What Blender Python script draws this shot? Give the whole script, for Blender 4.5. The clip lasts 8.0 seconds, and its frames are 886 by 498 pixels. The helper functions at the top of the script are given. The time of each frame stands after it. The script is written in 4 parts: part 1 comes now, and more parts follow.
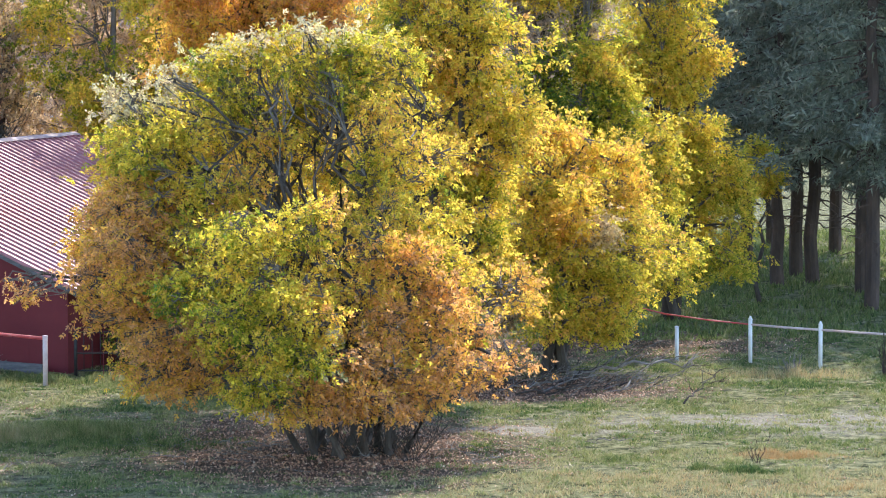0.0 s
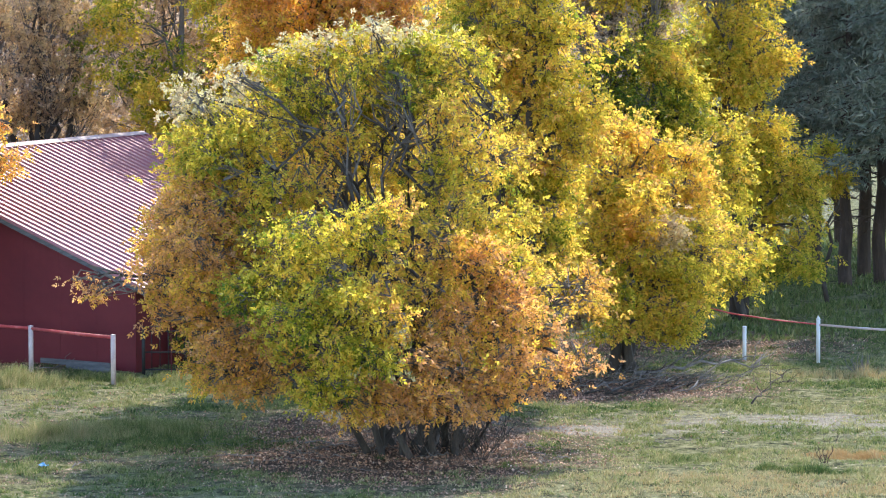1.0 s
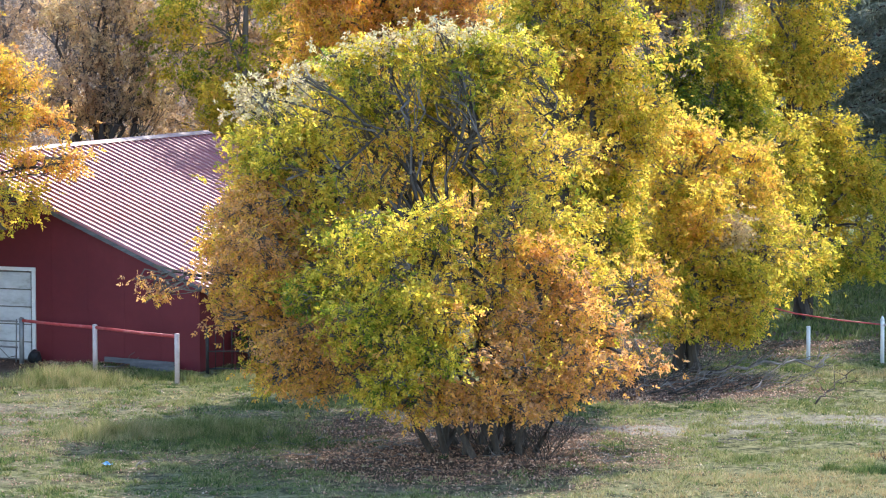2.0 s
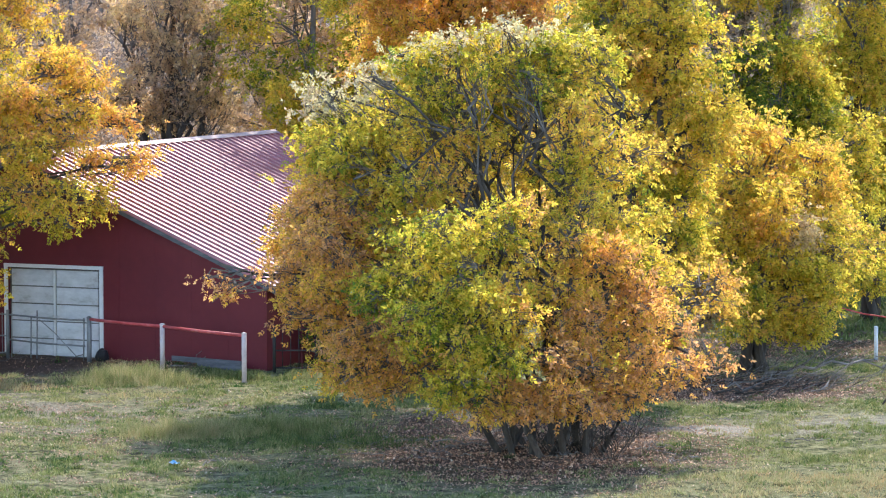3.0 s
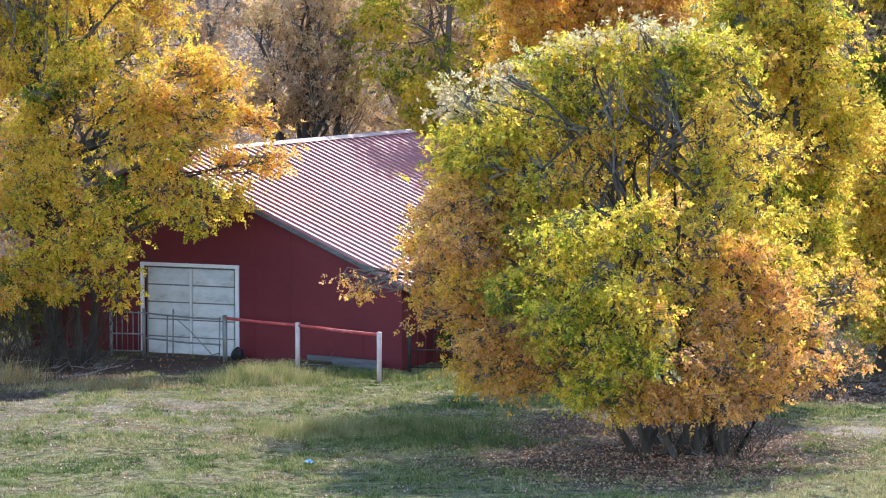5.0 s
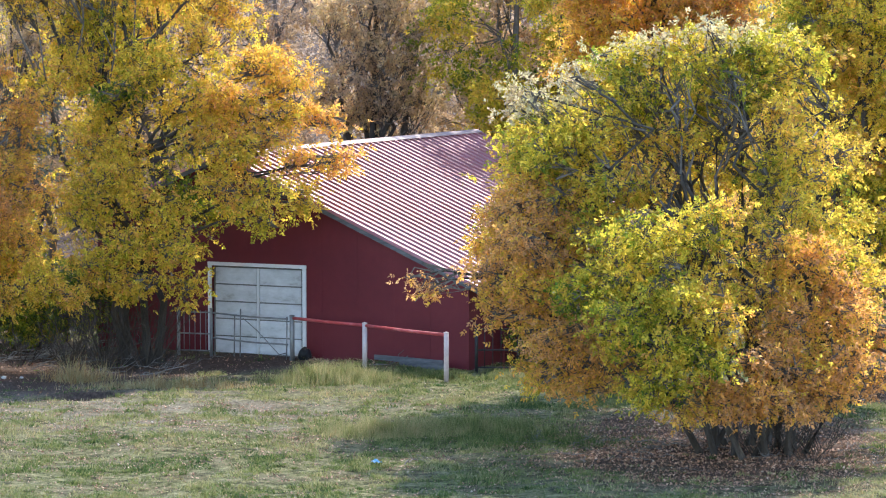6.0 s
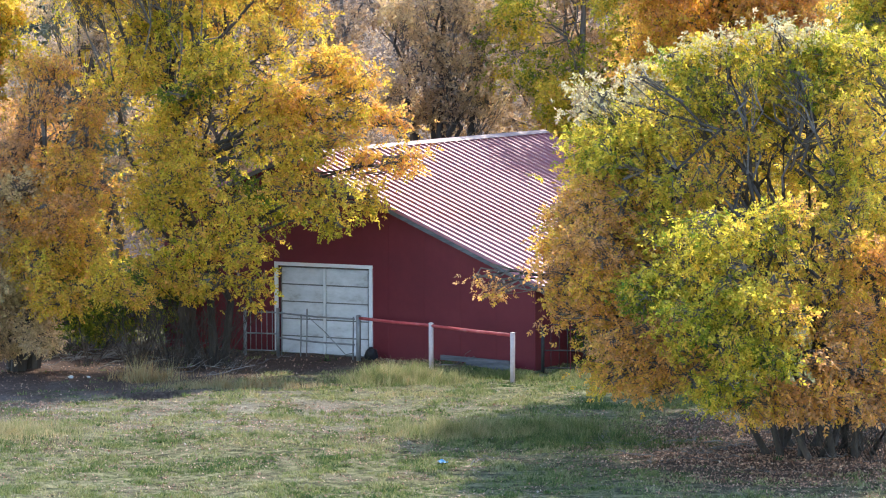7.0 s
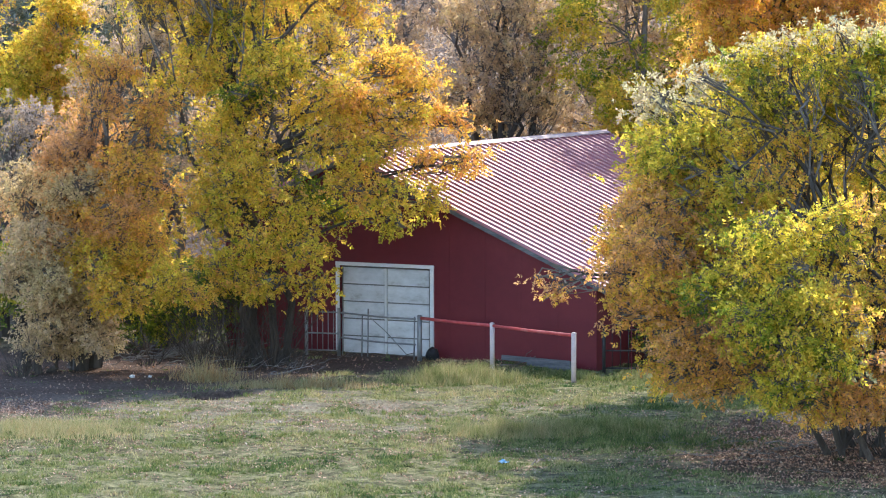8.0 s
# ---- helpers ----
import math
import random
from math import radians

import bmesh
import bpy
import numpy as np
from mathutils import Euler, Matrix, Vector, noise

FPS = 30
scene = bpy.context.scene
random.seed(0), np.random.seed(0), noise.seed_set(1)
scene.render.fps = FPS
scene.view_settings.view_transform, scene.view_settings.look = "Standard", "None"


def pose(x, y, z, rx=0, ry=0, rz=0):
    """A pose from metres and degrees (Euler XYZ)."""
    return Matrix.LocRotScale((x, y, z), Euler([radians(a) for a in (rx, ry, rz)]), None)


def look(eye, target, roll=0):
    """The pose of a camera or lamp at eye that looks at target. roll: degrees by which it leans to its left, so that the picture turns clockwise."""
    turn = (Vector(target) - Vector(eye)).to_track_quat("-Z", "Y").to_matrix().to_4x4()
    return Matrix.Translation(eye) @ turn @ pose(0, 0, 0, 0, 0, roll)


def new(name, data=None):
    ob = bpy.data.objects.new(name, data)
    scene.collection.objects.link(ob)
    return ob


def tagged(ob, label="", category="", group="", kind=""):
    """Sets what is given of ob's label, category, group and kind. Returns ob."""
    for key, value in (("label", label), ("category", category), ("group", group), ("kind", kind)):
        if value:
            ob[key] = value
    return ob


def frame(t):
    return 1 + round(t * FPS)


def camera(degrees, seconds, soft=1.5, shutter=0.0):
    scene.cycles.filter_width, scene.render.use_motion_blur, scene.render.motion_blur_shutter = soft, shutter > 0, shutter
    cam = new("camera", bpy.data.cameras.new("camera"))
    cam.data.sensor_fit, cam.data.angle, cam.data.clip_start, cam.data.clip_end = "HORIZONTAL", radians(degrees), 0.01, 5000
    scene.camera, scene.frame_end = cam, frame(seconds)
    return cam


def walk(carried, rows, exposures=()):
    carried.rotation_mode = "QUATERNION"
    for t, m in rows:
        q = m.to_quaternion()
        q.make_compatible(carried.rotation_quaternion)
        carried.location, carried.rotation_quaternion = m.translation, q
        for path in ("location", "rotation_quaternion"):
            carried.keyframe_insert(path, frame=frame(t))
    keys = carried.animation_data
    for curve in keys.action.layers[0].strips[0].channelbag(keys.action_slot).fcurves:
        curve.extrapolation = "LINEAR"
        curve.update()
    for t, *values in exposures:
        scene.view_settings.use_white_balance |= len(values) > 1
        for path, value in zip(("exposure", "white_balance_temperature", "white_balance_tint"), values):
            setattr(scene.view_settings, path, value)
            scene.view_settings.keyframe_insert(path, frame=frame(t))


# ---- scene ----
# The camera stands still on a height and pans slowly to its left with a long lens.
cam = camera(12.7, 8.0, soft=1.05)
EYE, LEAN, TURN = 9.1, 0.105, -3.81
PAN = [(0.0, -0.003, -4.290), (0.5, 0.4838, -4.294), (1.0, 0.9716, -4.295), (2.5, 2.3592, -4.302), (3.0, 2.8564, -4.305), (3.5, 3.3509, -4.310), (4.0, 3.8353, -4.310),
       (4.5, 4.3219, -4.308), (6.0, 5.7777, -4.302), (6.5, 6.2589, -4.298), (7.0, 6.7371, -4.296), (7.5, 7.2037, -4.294), (8.0, 7.6207, -4.294)]
walk(cam, [(t, pose(0, 0, EYE, 90 + pitch, LEAN, TURN + yaw)) for t, yaw, pitch in PAN], exposures=[(0.0, 2.06), (8.0, 2.06)])

# ---- daylight: a clear autumn day, the sun behind the scene and a little to the right ----
SUN_AZ, SUN_EL = radians(18), radians(47)
to_sun = Vector((math.sin(SUN_AZ) * math.cos(SUN_EL), math.cos(SUN_AZ) * math.cos(SUN_EL), math.sin(SUN_EL)))
world = bpy.data.worlds.new("sky")
scene.world = world
world.use_nodes = True
sky = world.node_tree.nodes.new("ShaderNodeTexSky")
sky.sky_type, sky.sun_disc = "NISHITA", False
sky.sun_elevation, sky.sun_rotation = SUN_EL, SUN_AZ
sky.altitude, sky.air_density, sky.dust_density = 1500, 1.0, 0.6
background = world.node_tree.nodes["Background"]
background.inputs["Strength"].default_value = 0.15
world.node_tree.links.new(sky.outputs["Color"], background.inputs["Color"])
sun = new("sun", bpy.data.lights.new("sun", "SUN"))
sun.data.energy, sun.data.angle, sun.data.color = 2.0, radians(0.53), (1.0, 0.905, 0.80)
sun.matrix_world = look(to_sun * 200, (0, 0, 0))


# ---- materials ----
def material(name, roughness=0.8, metallic=0.0, specular=0.3):
    m = bpy.data.materials.new(name)
    m.use_nodes = True
    b = m.node_tree.nodes["Principled BSDF"]
    b.inputs["Roughness"].default_value = roughness
    b.inputs["Metallic"].default_value = metallic
    b.inputs["Specular IOR Level"].default_value = specular
    return m, m.node_tree.nodes, m.node_tree.links, b


def ramp(nodes, stops):
    r = nodes.new("ShaderNodeValToRGB")
    e = r.color_ramp.elements
    while len(e) < len(stops):
        e.new(0.5)
    for k, (p, c) in enumerate(stops):
        e[k].position, e[k].color = p, (*c, 1)
    return r


def noise_node(nodes, links, scale, detail=4.0, rough=0.55, stretch=None):
    co = nodes.new("ShaderNodeTexCoord")
    n = nodes.new("ShaderNodeTexNoise")
    n.inputs["Scale"].default_value, n.inputs["Detail"].default_value, n.inputs["Roughness"].default_value = scale, detail, rough
    if stretch:
        mp = nodes.new("ShaderNodeMapping")
        mp.inputs["Scale"].default_value = stretch
        links.new(co.outputs["Object"], mp.inputs["Vector"])
        links.new(mp.outputs["Vector"], n.inputs["Vector"])
    else:
        links.new(co.outputs["Object"], n.inputs["Vector"])
    return n


def bump(nodes, links, b, height, strength, distance):
    k = nodes.new("ShaderNodeBump")
    k.inputs["Strength"].default_value, k.inputs["Distance"].default_value = strength, distance
    links.new(height, k.inputs["Height"])
    links.new(k.outputs["Normal"], b.inputs["Normal"])


def surface(name, stops, scale, roughness=0.8, metallic=0.0, detail=5.0, stretch=None, relief=0.3, depth=0.01, specular=0.3):
    """A plain weathered surface: colours along a two-scale noise, with fine relief."""
    m, nodes, links, b = material(name, roughness, metallic, specular)
    n1 = noise_node(nodes, links, scale, detail, 0.6, stretch)
    n2 = noise_node(nodes, links, scale * 7, 3.0, 0.6, stretch)
    mix = nodes.new("ShaderNodeMath")
    mix.operation = "MULTIPLY_ADD"
    links.new(n2.outputs["Fac"], mix.inputs[0])
    mix.inputs[1].default_value = 0.35
    sub = nodes.new("ShaderNodeMath")
    sub.operation = "MULTIPLY_ADD"
    links.new(n1.outputs["Fac"], sub.inputs[0])
    sub.inputs[1].default_value, sub.inputs[2].default_value = 1.3, -0.32
    links.new(sub.outputs[0], mix.inputs[2])
    r = ramp(nodes, stops)
    links.new(mix.outputs[0], r.inputs["Fac"])
    links.new(r.outputs["Color"], b.inputs["Base Color"])
    bump(nodes, links, b, mix.outputs[0], relief, depth)
    return m


def leafage(name, stops, glow=0.67, roughness=0.5, specular=0.25, dull=0.6):
    """Thin leaves: colour by the tone stored on each leaf, some duller than others; some light comes through them."""
    m, nodes, links, b = material(name, roughness, 0.0, specular)
    a = nodes.new("ShaderNodeAttribute")
    a.attribute_name = "tone"
    r = ramp(nodes, stops)
    links.new(a.outputs["Fac"], r.inputs["Fac"])
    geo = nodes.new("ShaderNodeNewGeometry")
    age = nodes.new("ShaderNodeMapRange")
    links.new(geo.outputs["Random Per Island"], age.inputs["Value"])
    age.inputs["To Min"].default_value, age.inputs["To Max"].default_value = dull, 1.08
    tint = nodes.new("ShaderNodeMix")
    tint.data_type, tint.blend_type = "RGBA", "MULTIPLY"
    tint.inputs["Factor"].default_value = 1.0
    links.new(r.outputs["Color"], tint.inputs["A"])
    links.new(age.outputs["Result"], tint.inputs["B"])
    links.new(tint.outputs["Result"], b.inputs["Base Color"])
    tr = nodes.new("ShaderNodeBsdfTranslucent")
    links.new(tint.outputs["Result"], tr.inputs["Color"])
    mx = nodes.new("ShaderNodeMixShader")
    mx.inputs["Fac"].default_value = glow
    links.new(b.outputs["BSDF"], mx.inputs[1])
    links.new(tr.outputs["BSDF"], mx.inputs[2])
    links.new(mx.outputs["Shader"], nodes["Material Output"].inputs["Surface"])
    return m


AUTUMN = [(0.0, (0.11, 0.20, 0.035)), (0.2, (0.36, 0.39, 0.035)), (0.4, (0.87, 0.70, 0.09)), (0.6, (0.95, 0.63, 0.095)),
          (0.8, (0.93, 0.475, 0.135)), (1.0, (0.74, 0.42, 0.20))]
DRY = [(0.0, (0.72, 0.56, 0.26)), (0.35, (0.76, 0.53, 0.28)), (0.6, (0.66, 0.47, 0.29)), (0.8, (0.56, 0.42, 0.31)), (1.0, (0.48, 0.40, 0.34))]
# Pale seed heads, with the crown rim's backlit glow put into the colour.
SEED_GLOW = [(0.0, (0.76, 0.70, 0.24)), (0.4, (0.80, 0.68, 0.36)), (0.7, (0.76, 0.60, 0.38)), (1.0, (0.66, 0.46, 0.32))]
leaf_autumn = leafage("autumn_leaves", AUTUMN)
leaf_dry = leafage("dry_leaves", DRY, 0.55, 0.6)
leaf_seed_glow = leafage("seed_heads_with_rim_glow", SEED_GLOW, 0.5, 0.6)
# Paler than real needles: the haze over the pines is put into the colour.
needle = leafage("hazed_pine_needles", [(0.0, (0.15, 0.185, 0.13)), (0.6, (0.26, 0.285, 0.215)), (1.0, (0.36, 0.34, 0.25))], 0.45, 0.6)
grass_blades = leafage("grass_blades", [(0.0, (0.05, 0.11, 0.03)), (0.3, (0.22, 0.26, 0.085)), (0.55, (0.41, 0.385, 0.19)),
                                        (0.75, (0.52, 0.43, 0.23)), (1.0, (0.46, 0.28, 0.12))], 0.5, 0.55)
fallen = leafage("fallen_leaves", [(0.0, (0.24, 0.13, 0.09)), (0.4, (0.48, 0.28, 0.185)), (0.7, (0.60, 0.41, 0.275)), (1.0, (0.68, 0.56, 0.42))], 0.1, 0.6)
bark = surface("grey_brown_bark", [(0.0, (0.025, 0.02, 0.017)), (0.5, (0.06, 0.049, 0.041)), (1.0, (0.13, 0.11, 0.092))], 6, 0.9, stretch=(1, 1, 0.2), relief=0.8, depth=0.02)
bark_pine = surface("pine_bark", [(0.0, (0.03, 0.024, 0.022)), (0.5, (0.075, 0.055, 0.046)), (1.0, (0.15, 0.10, 0.08))], 5, 0.95, stretch=(1, 1, 0.25), relief=0.8, depth=0.03)
twig_bark = surface("grey_twig_bark", [(0.0, (0.065, 0.055, 0.048)), (0.5, (0.135, 0.115, 0.10)), (1.0, (0.23, 0.20, 0.175))], 8, 0.85)
wood_bark = surface("pale_wood_bark", [(0.0, (0.06, 0.05, 0.045)), (0.5, (0.14, 0.12, 0.105)), (1.0, (0.24, 0.21, 0.19))], 6, 0.9, stretch=(1, 1, 0.2), relief=0.6, depth=0.02)
dead_wood = surface("bleached_dead_wood", [(0.0, (0.08, 0.07, 0.06)), (0.5, (0.18, 0.16, 0.145)), (1.0, (0.33, 0.31, 0.29))], 5, 0.85, stretch=(1, 1, 0.3), relief=0.5)
red_paint = surface("barn_red_paint", [(0.0, (0.09, 0.010, 0.016)), (0.5, (0.13, 0.014, 0.021)), (1.0, (0.17, 0.024, 0.03))], 0.7, 0.6, relief=0.15)
white_paint = surface("worn_white_paint", [(0.0, (0.42, 0.41, 0.40)), (0.35, (0.68, 0.68, 0.68)), (1.0, (0.82, 0.82, 0.82))], 2.0, 0.6, relief=0.2)
# Door slab: grime, with the shade of the panel gaps put into its grey.
dirty_gap_shade_paint = surface("grimy_shaded_gap_paint", [(0.0, (0.10, 0.10, 0.095)), (1.0, (0.25, 0.24, 0.23))], 3, 0.8)
door_paint = surface("streaked_white_door_paint", [(0.15, (0.30, 0.29, 0.27)), (0.4, (0.55, 0.56, 0.57)), (0.9, (0.78, 0.79, 0.81))], 1.6, 0.6, stretch=(1, 1, 2.2), relief=0.2)
grey_metal = surface("grey_steel", [(0.0, (0.12, 0.12, 0.12)), (0.5, (0.26, 0.26, 0.26)), (1.0, (0.38, 0.37, 0.36))], 4, 0.5, 0.6)
dark_metal = surface("dark_iron", [(0.0, (0.015, 0.016, 0.017)), (1.0, (0.06, 0.06, 0.06))], 5, 0.55, 0.5)
red_pipe = surface("red_painted_pipe", [(0.0, (0.28, 0.04, 0.04)), (0.5, (0.48, 0.07, 0.07)), (1.0, (0.60, 0.25, 0.22))], 4, 0.45)
pink_pipe = surface("faded_pink_post_paint", [(0.0, (0.36, 0.25, 0.23)), (0.5, (0.56, 0.45, 0.43)), (1.0, (0.70, 0.64, 0.61))], 4, 0.6)
plank_wood = surface("grey_weathered_plank", [(0.0, (0.05, 0.05, 0.053)), (0.5, (0.12, 0.12, 0.126)), (1.0, (0.21, 0.21, 0.21))], 3, 0.85, stretch=(1, 6, 6), relief=0.4)
black_plastic = surface("black_plastic", [(0.0, (0.008, 0.008, 0.01)), (1.0, (0.03, 0.03, 0.035))], 6, 0.35)
blue_plastic = surface("blue_plastic", [(0.0, (0.06, 0.22, 0.42)), (1.0, (0.16, 0.40, 0.60))], 20, 0.4)
cap_steel = surface("faded_pink_ridge_steel", [(0.0, (0.34, 0.22, 0.20)), (1.0, (0.52, 0.40, 0.37))], 2, 0.6)
pale_stone = surface("pale_stone", [(0.0, (0.30, 0.29, 0.27)), (1.0, (0.62, 0.60, 0.56))], 6, 0.85)


def roof_material():
    m, nodes, links, b = material("red_ribbed_roof_steel", 0.45, 0.0, 0.9)
    n = noise_node(nodes, links, 0.6, 5, 0.6)
    n2 = noise_node(nodes, links, 9, 3, 0.6, (1, 0.1, 1))
    r = ramp(nodes, [(0.25, (0.23, 0.05, 0.065)), (0.5, (0.32, 0.095, 0.11)), (0.8, (0.42, 0.17, 0.18))])
    links.new(n.outputs["Fac"], r.inputs["Fac"])
    links.new(r.outputs["Color"], b.inputs["Base Color"])
    rr = nodes.new("ShaderNodeMapRange")
    links.new(n2.outputs["Fac"], rr.inputs["Value"])
    rr.inputs["To Min"].default_value, rr.inputs["To Max"].default_value = 0.3, 0.45
    links.new(rr.outputs["Result"], b.inputs["Roughness"])
    return m


roof_red = roof_material()


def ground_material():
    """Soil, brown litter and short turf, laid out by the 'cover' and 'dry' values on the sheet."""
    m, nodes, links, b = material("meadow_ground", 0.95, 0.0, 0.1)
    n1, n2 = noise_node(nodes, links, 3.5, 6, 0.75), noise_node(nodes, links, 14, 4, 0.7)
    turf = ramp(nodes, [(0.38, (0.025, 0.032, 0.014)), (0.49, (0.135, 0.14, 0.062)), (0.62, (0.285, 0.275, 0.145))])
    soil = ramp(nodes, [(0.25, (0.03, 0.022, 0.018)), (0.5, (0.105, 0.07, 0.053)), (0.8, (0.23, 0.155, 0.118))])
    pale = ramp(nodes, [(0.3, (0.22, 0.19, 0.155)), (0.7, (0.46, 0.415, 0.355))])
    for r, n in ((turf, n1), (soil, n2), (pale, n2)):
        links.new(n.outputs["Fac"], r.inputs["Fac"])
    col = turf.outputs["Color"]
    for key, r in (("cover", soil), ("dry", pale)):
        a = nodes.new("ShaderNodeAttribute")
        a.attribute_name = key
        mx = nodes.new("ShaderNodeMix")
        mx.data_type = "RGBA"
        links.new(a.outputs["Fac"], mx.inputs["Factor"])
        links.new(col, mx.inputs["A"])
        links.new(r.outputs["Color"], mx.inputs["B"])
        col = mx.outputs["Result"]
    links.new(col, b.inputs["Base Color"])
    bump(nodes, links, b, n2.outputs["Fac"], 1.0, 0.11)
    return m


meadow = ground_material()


# ---- mesh helpers ----
def finish(name, mesh, mat, parent=None, label="", smooth=False):
    mesh.materials.append(mat)
    if smooth:
        mesh.shade_smooth()
    ob = new(name, mesh)
    if parent:
        ob.parent = parent
    if label:
        ob["label"] = label
    return ob


def part(name, bm, mat, parent=None, label="", smooth=False):
    me = bpy.data.meshes.new(name)
    bm.to_mesh(me)
    bm.free()
    return finish(name, me, mat, parent, label, smooth)


def face_mesh(name, corners, tones=None):
    """A mesh of loose faces, all with as many corners; tones: one value a face, stored as 'tone'."""
    corners = np.asarray(corners, dtype=np.float32)
    n, k, _ = corners.shape
    me = bpy.data.meshes.new(name)
    me.vertices.add(n * k)
    me.vertices.foreach_set("co", corners.reshape(-1))
    me.loops.add(n * k)
    me.loops.foreach_set("vertex_index", np.arange(n * k, dtype=np.int32))
    me.polygons.add(n)
    me.polygons.foreach_set("loop_start", np.arange(0, n * k, k, dtype=np.int32))
    me.update(calc_edges=True)
    if tones is not None:
        at = me.attributes.new("tone", "FLOAT", "POINT")
        at.data.foreach_set("value", np.repeat(np.asarray(tones, dtype=np.float32), k))
    return me


def thing(name, label, category, at=(0, 0, 0), turn=0.0, group="", kind=""):
    e = new(name)
    e.matrix_world = pose(*at, 0, 0, turn)
    return tagged(e, label, category, group, kind)


def box(bm, cx, cy, cz, sx, sy, sz, bevel=0.0, m=None):
    r = bmesh.ops.create_cube(bm, size=1.0, matrix=(m or Matrix()) @ Matrix.LocRotScale((cx, cy, cz), None, (sx, sy, sz)))
    if bevel:
        edges = list({e for v in r["verts"] for e in v.link_edges})
        bmesh.ops.bevel(bm, geom=edges, offset=bevel, segments=2, affect="EDGES")
    return bm


def tube_faces(path, radii, sides):
    """Quads round a bent, tapering tube."""
    path, radii = np.asarray(path, float), np.asarray(radii, float)
    tang = np.gradient(path, axis=0)
    tang /= np.linalg.norm(tang, axis=1, keepdims=True) + 1e-9
    ref = np.where(np.abs(tang[:, 2:3]) > 0.9, np.array([[1.0, 0, 0]]), np.array([[0, 0, 1.0]]))
    a = np.cross(tang, ref)
    a /= np.linalg.norm(a, axis=1, keepdims=True) + 1e-9
    b = np.cross(tang, a)
    ang = np.arange(sides) * 2 * math.pi / sides
    rings = path[:, None] + radii[:, None, None] * (a[:, None] * np.cos(ang)[None, :, None] + b[:, None] * np.sin(ang)[None, :, None])
    nxt = np.roll(rings, -1, axis=1)
    return np.stack([rings[:-1], nxt[:-1], nxt[1:], rings[1:]], axis=2).reshape(-1, 4, 3)


def tube(name, path, radii, mat, parent=None, label="", sides=10, caps=True):
    """One round bar along a path, with closed ends."""
    bm = bmesh.new()
    quads = tube_faces(path, radii, sides)
    n = len(path)
    rings = [[bm.verts.new(quads[min(i, n - 2) * sides + j][0 if i < n - 1 else 3]) for j in range(sides)] for i in range(n)]
    for i in range(n - 1):
        for j in range(sides):
            bm.faces.new((rings[i][j], rings[i][(j + 1) % sides], rings[i + 1][(j + 1) % sides], rings[i + 1][j]))
    if caps:
        bm.faces.new(rings[0])
        bm.faces.new(rings[-1])
    bmesh.ops.recalc_face_normals(bm, faces=bm.faces)
    return part(name, bm, mat, parent, label, True)


def wander(rng, a, b, steps, wobble):
    """A crooked line from a to b."""
    t = np.linspace(0, 1, steps)[:, None]
    p = np.asarray(a) * (1 - t) + np.asarray(b) * t
    d = rng.normal(size=(steps, 3)) * wobble
    d[0] = d[-1] = 0
    return p + d


# ---- the ground ----
def wave(x, y, s, seed):
    """Soft random waves, about -1 to 1, at the length s."""
    r = np.random.default_rng(seed)
    out = np.zeros_like(np.asarray(x, float))
    for k in range(7):
        a, ph, f = r.uniform(0, 2 * math.pi), r.uniform(0, 2 * math.pi), r.uniform(0.6, 1.7) * 2 * math.pi / s
        out = out + np.sin((x * math.cos(a) + y * math.sin(a)) * f + ph)
    return out / 3.2


def blob(x, y, cx, cy, rx, ry, soft=0.35):
    d = np.hypot((x - cx) / rx, (y - cy) / ry) + 0.14 * wave(x, y, 1.7, 5) + 0.09 * wave(x, y, 0.6, 6)
    return np.clip((1 + soft - d) / (2 * soft), 0, 1)


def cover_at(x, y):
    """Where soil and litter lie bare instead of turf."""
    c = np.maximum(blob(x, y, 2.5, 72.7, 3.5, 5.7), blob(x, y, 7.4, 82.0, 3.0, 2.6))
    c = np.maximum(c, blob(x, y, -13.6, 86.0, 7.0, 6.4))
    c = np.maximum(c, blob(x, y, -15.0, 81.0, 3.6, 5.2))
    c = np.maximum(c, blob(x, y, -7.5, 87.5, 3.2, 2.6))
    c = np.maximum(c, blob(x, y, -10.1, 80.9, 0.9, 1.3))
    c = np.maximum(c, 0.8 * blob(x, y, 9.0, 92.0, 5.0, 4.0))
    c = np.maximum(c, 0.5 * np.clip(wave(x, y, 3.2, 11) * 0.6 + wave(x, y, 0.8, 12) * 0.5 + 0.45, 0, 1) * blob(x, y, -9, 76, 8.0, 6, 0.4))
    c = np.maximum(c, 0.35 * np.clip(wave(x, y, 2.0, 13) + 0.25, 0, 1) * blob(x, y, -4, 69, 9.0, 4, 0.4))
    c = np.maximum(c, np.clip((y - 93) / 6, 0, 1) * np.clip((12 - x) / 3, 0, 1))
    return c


def dry_at(x, y):
    d = np.maximum(0.75 * blob(x, y, 6.6, 74.9, 1.5, 0.8), 0.6 * blob(x, y, 12.5, 76, 5, 1.6, 0.6))
    d = np.maximum(d, 0.42 * np.clip(0.6 + 0.6 * wave(x, y, 1.3, 23), 0, 1) * blob(x, y, -8.5, 78, 5.0, 3.0, 0.6))
    return np.clip(d + 0.1 * np.clip(wave(x, y, 3.0, 21), 0, 1), 0, 1)


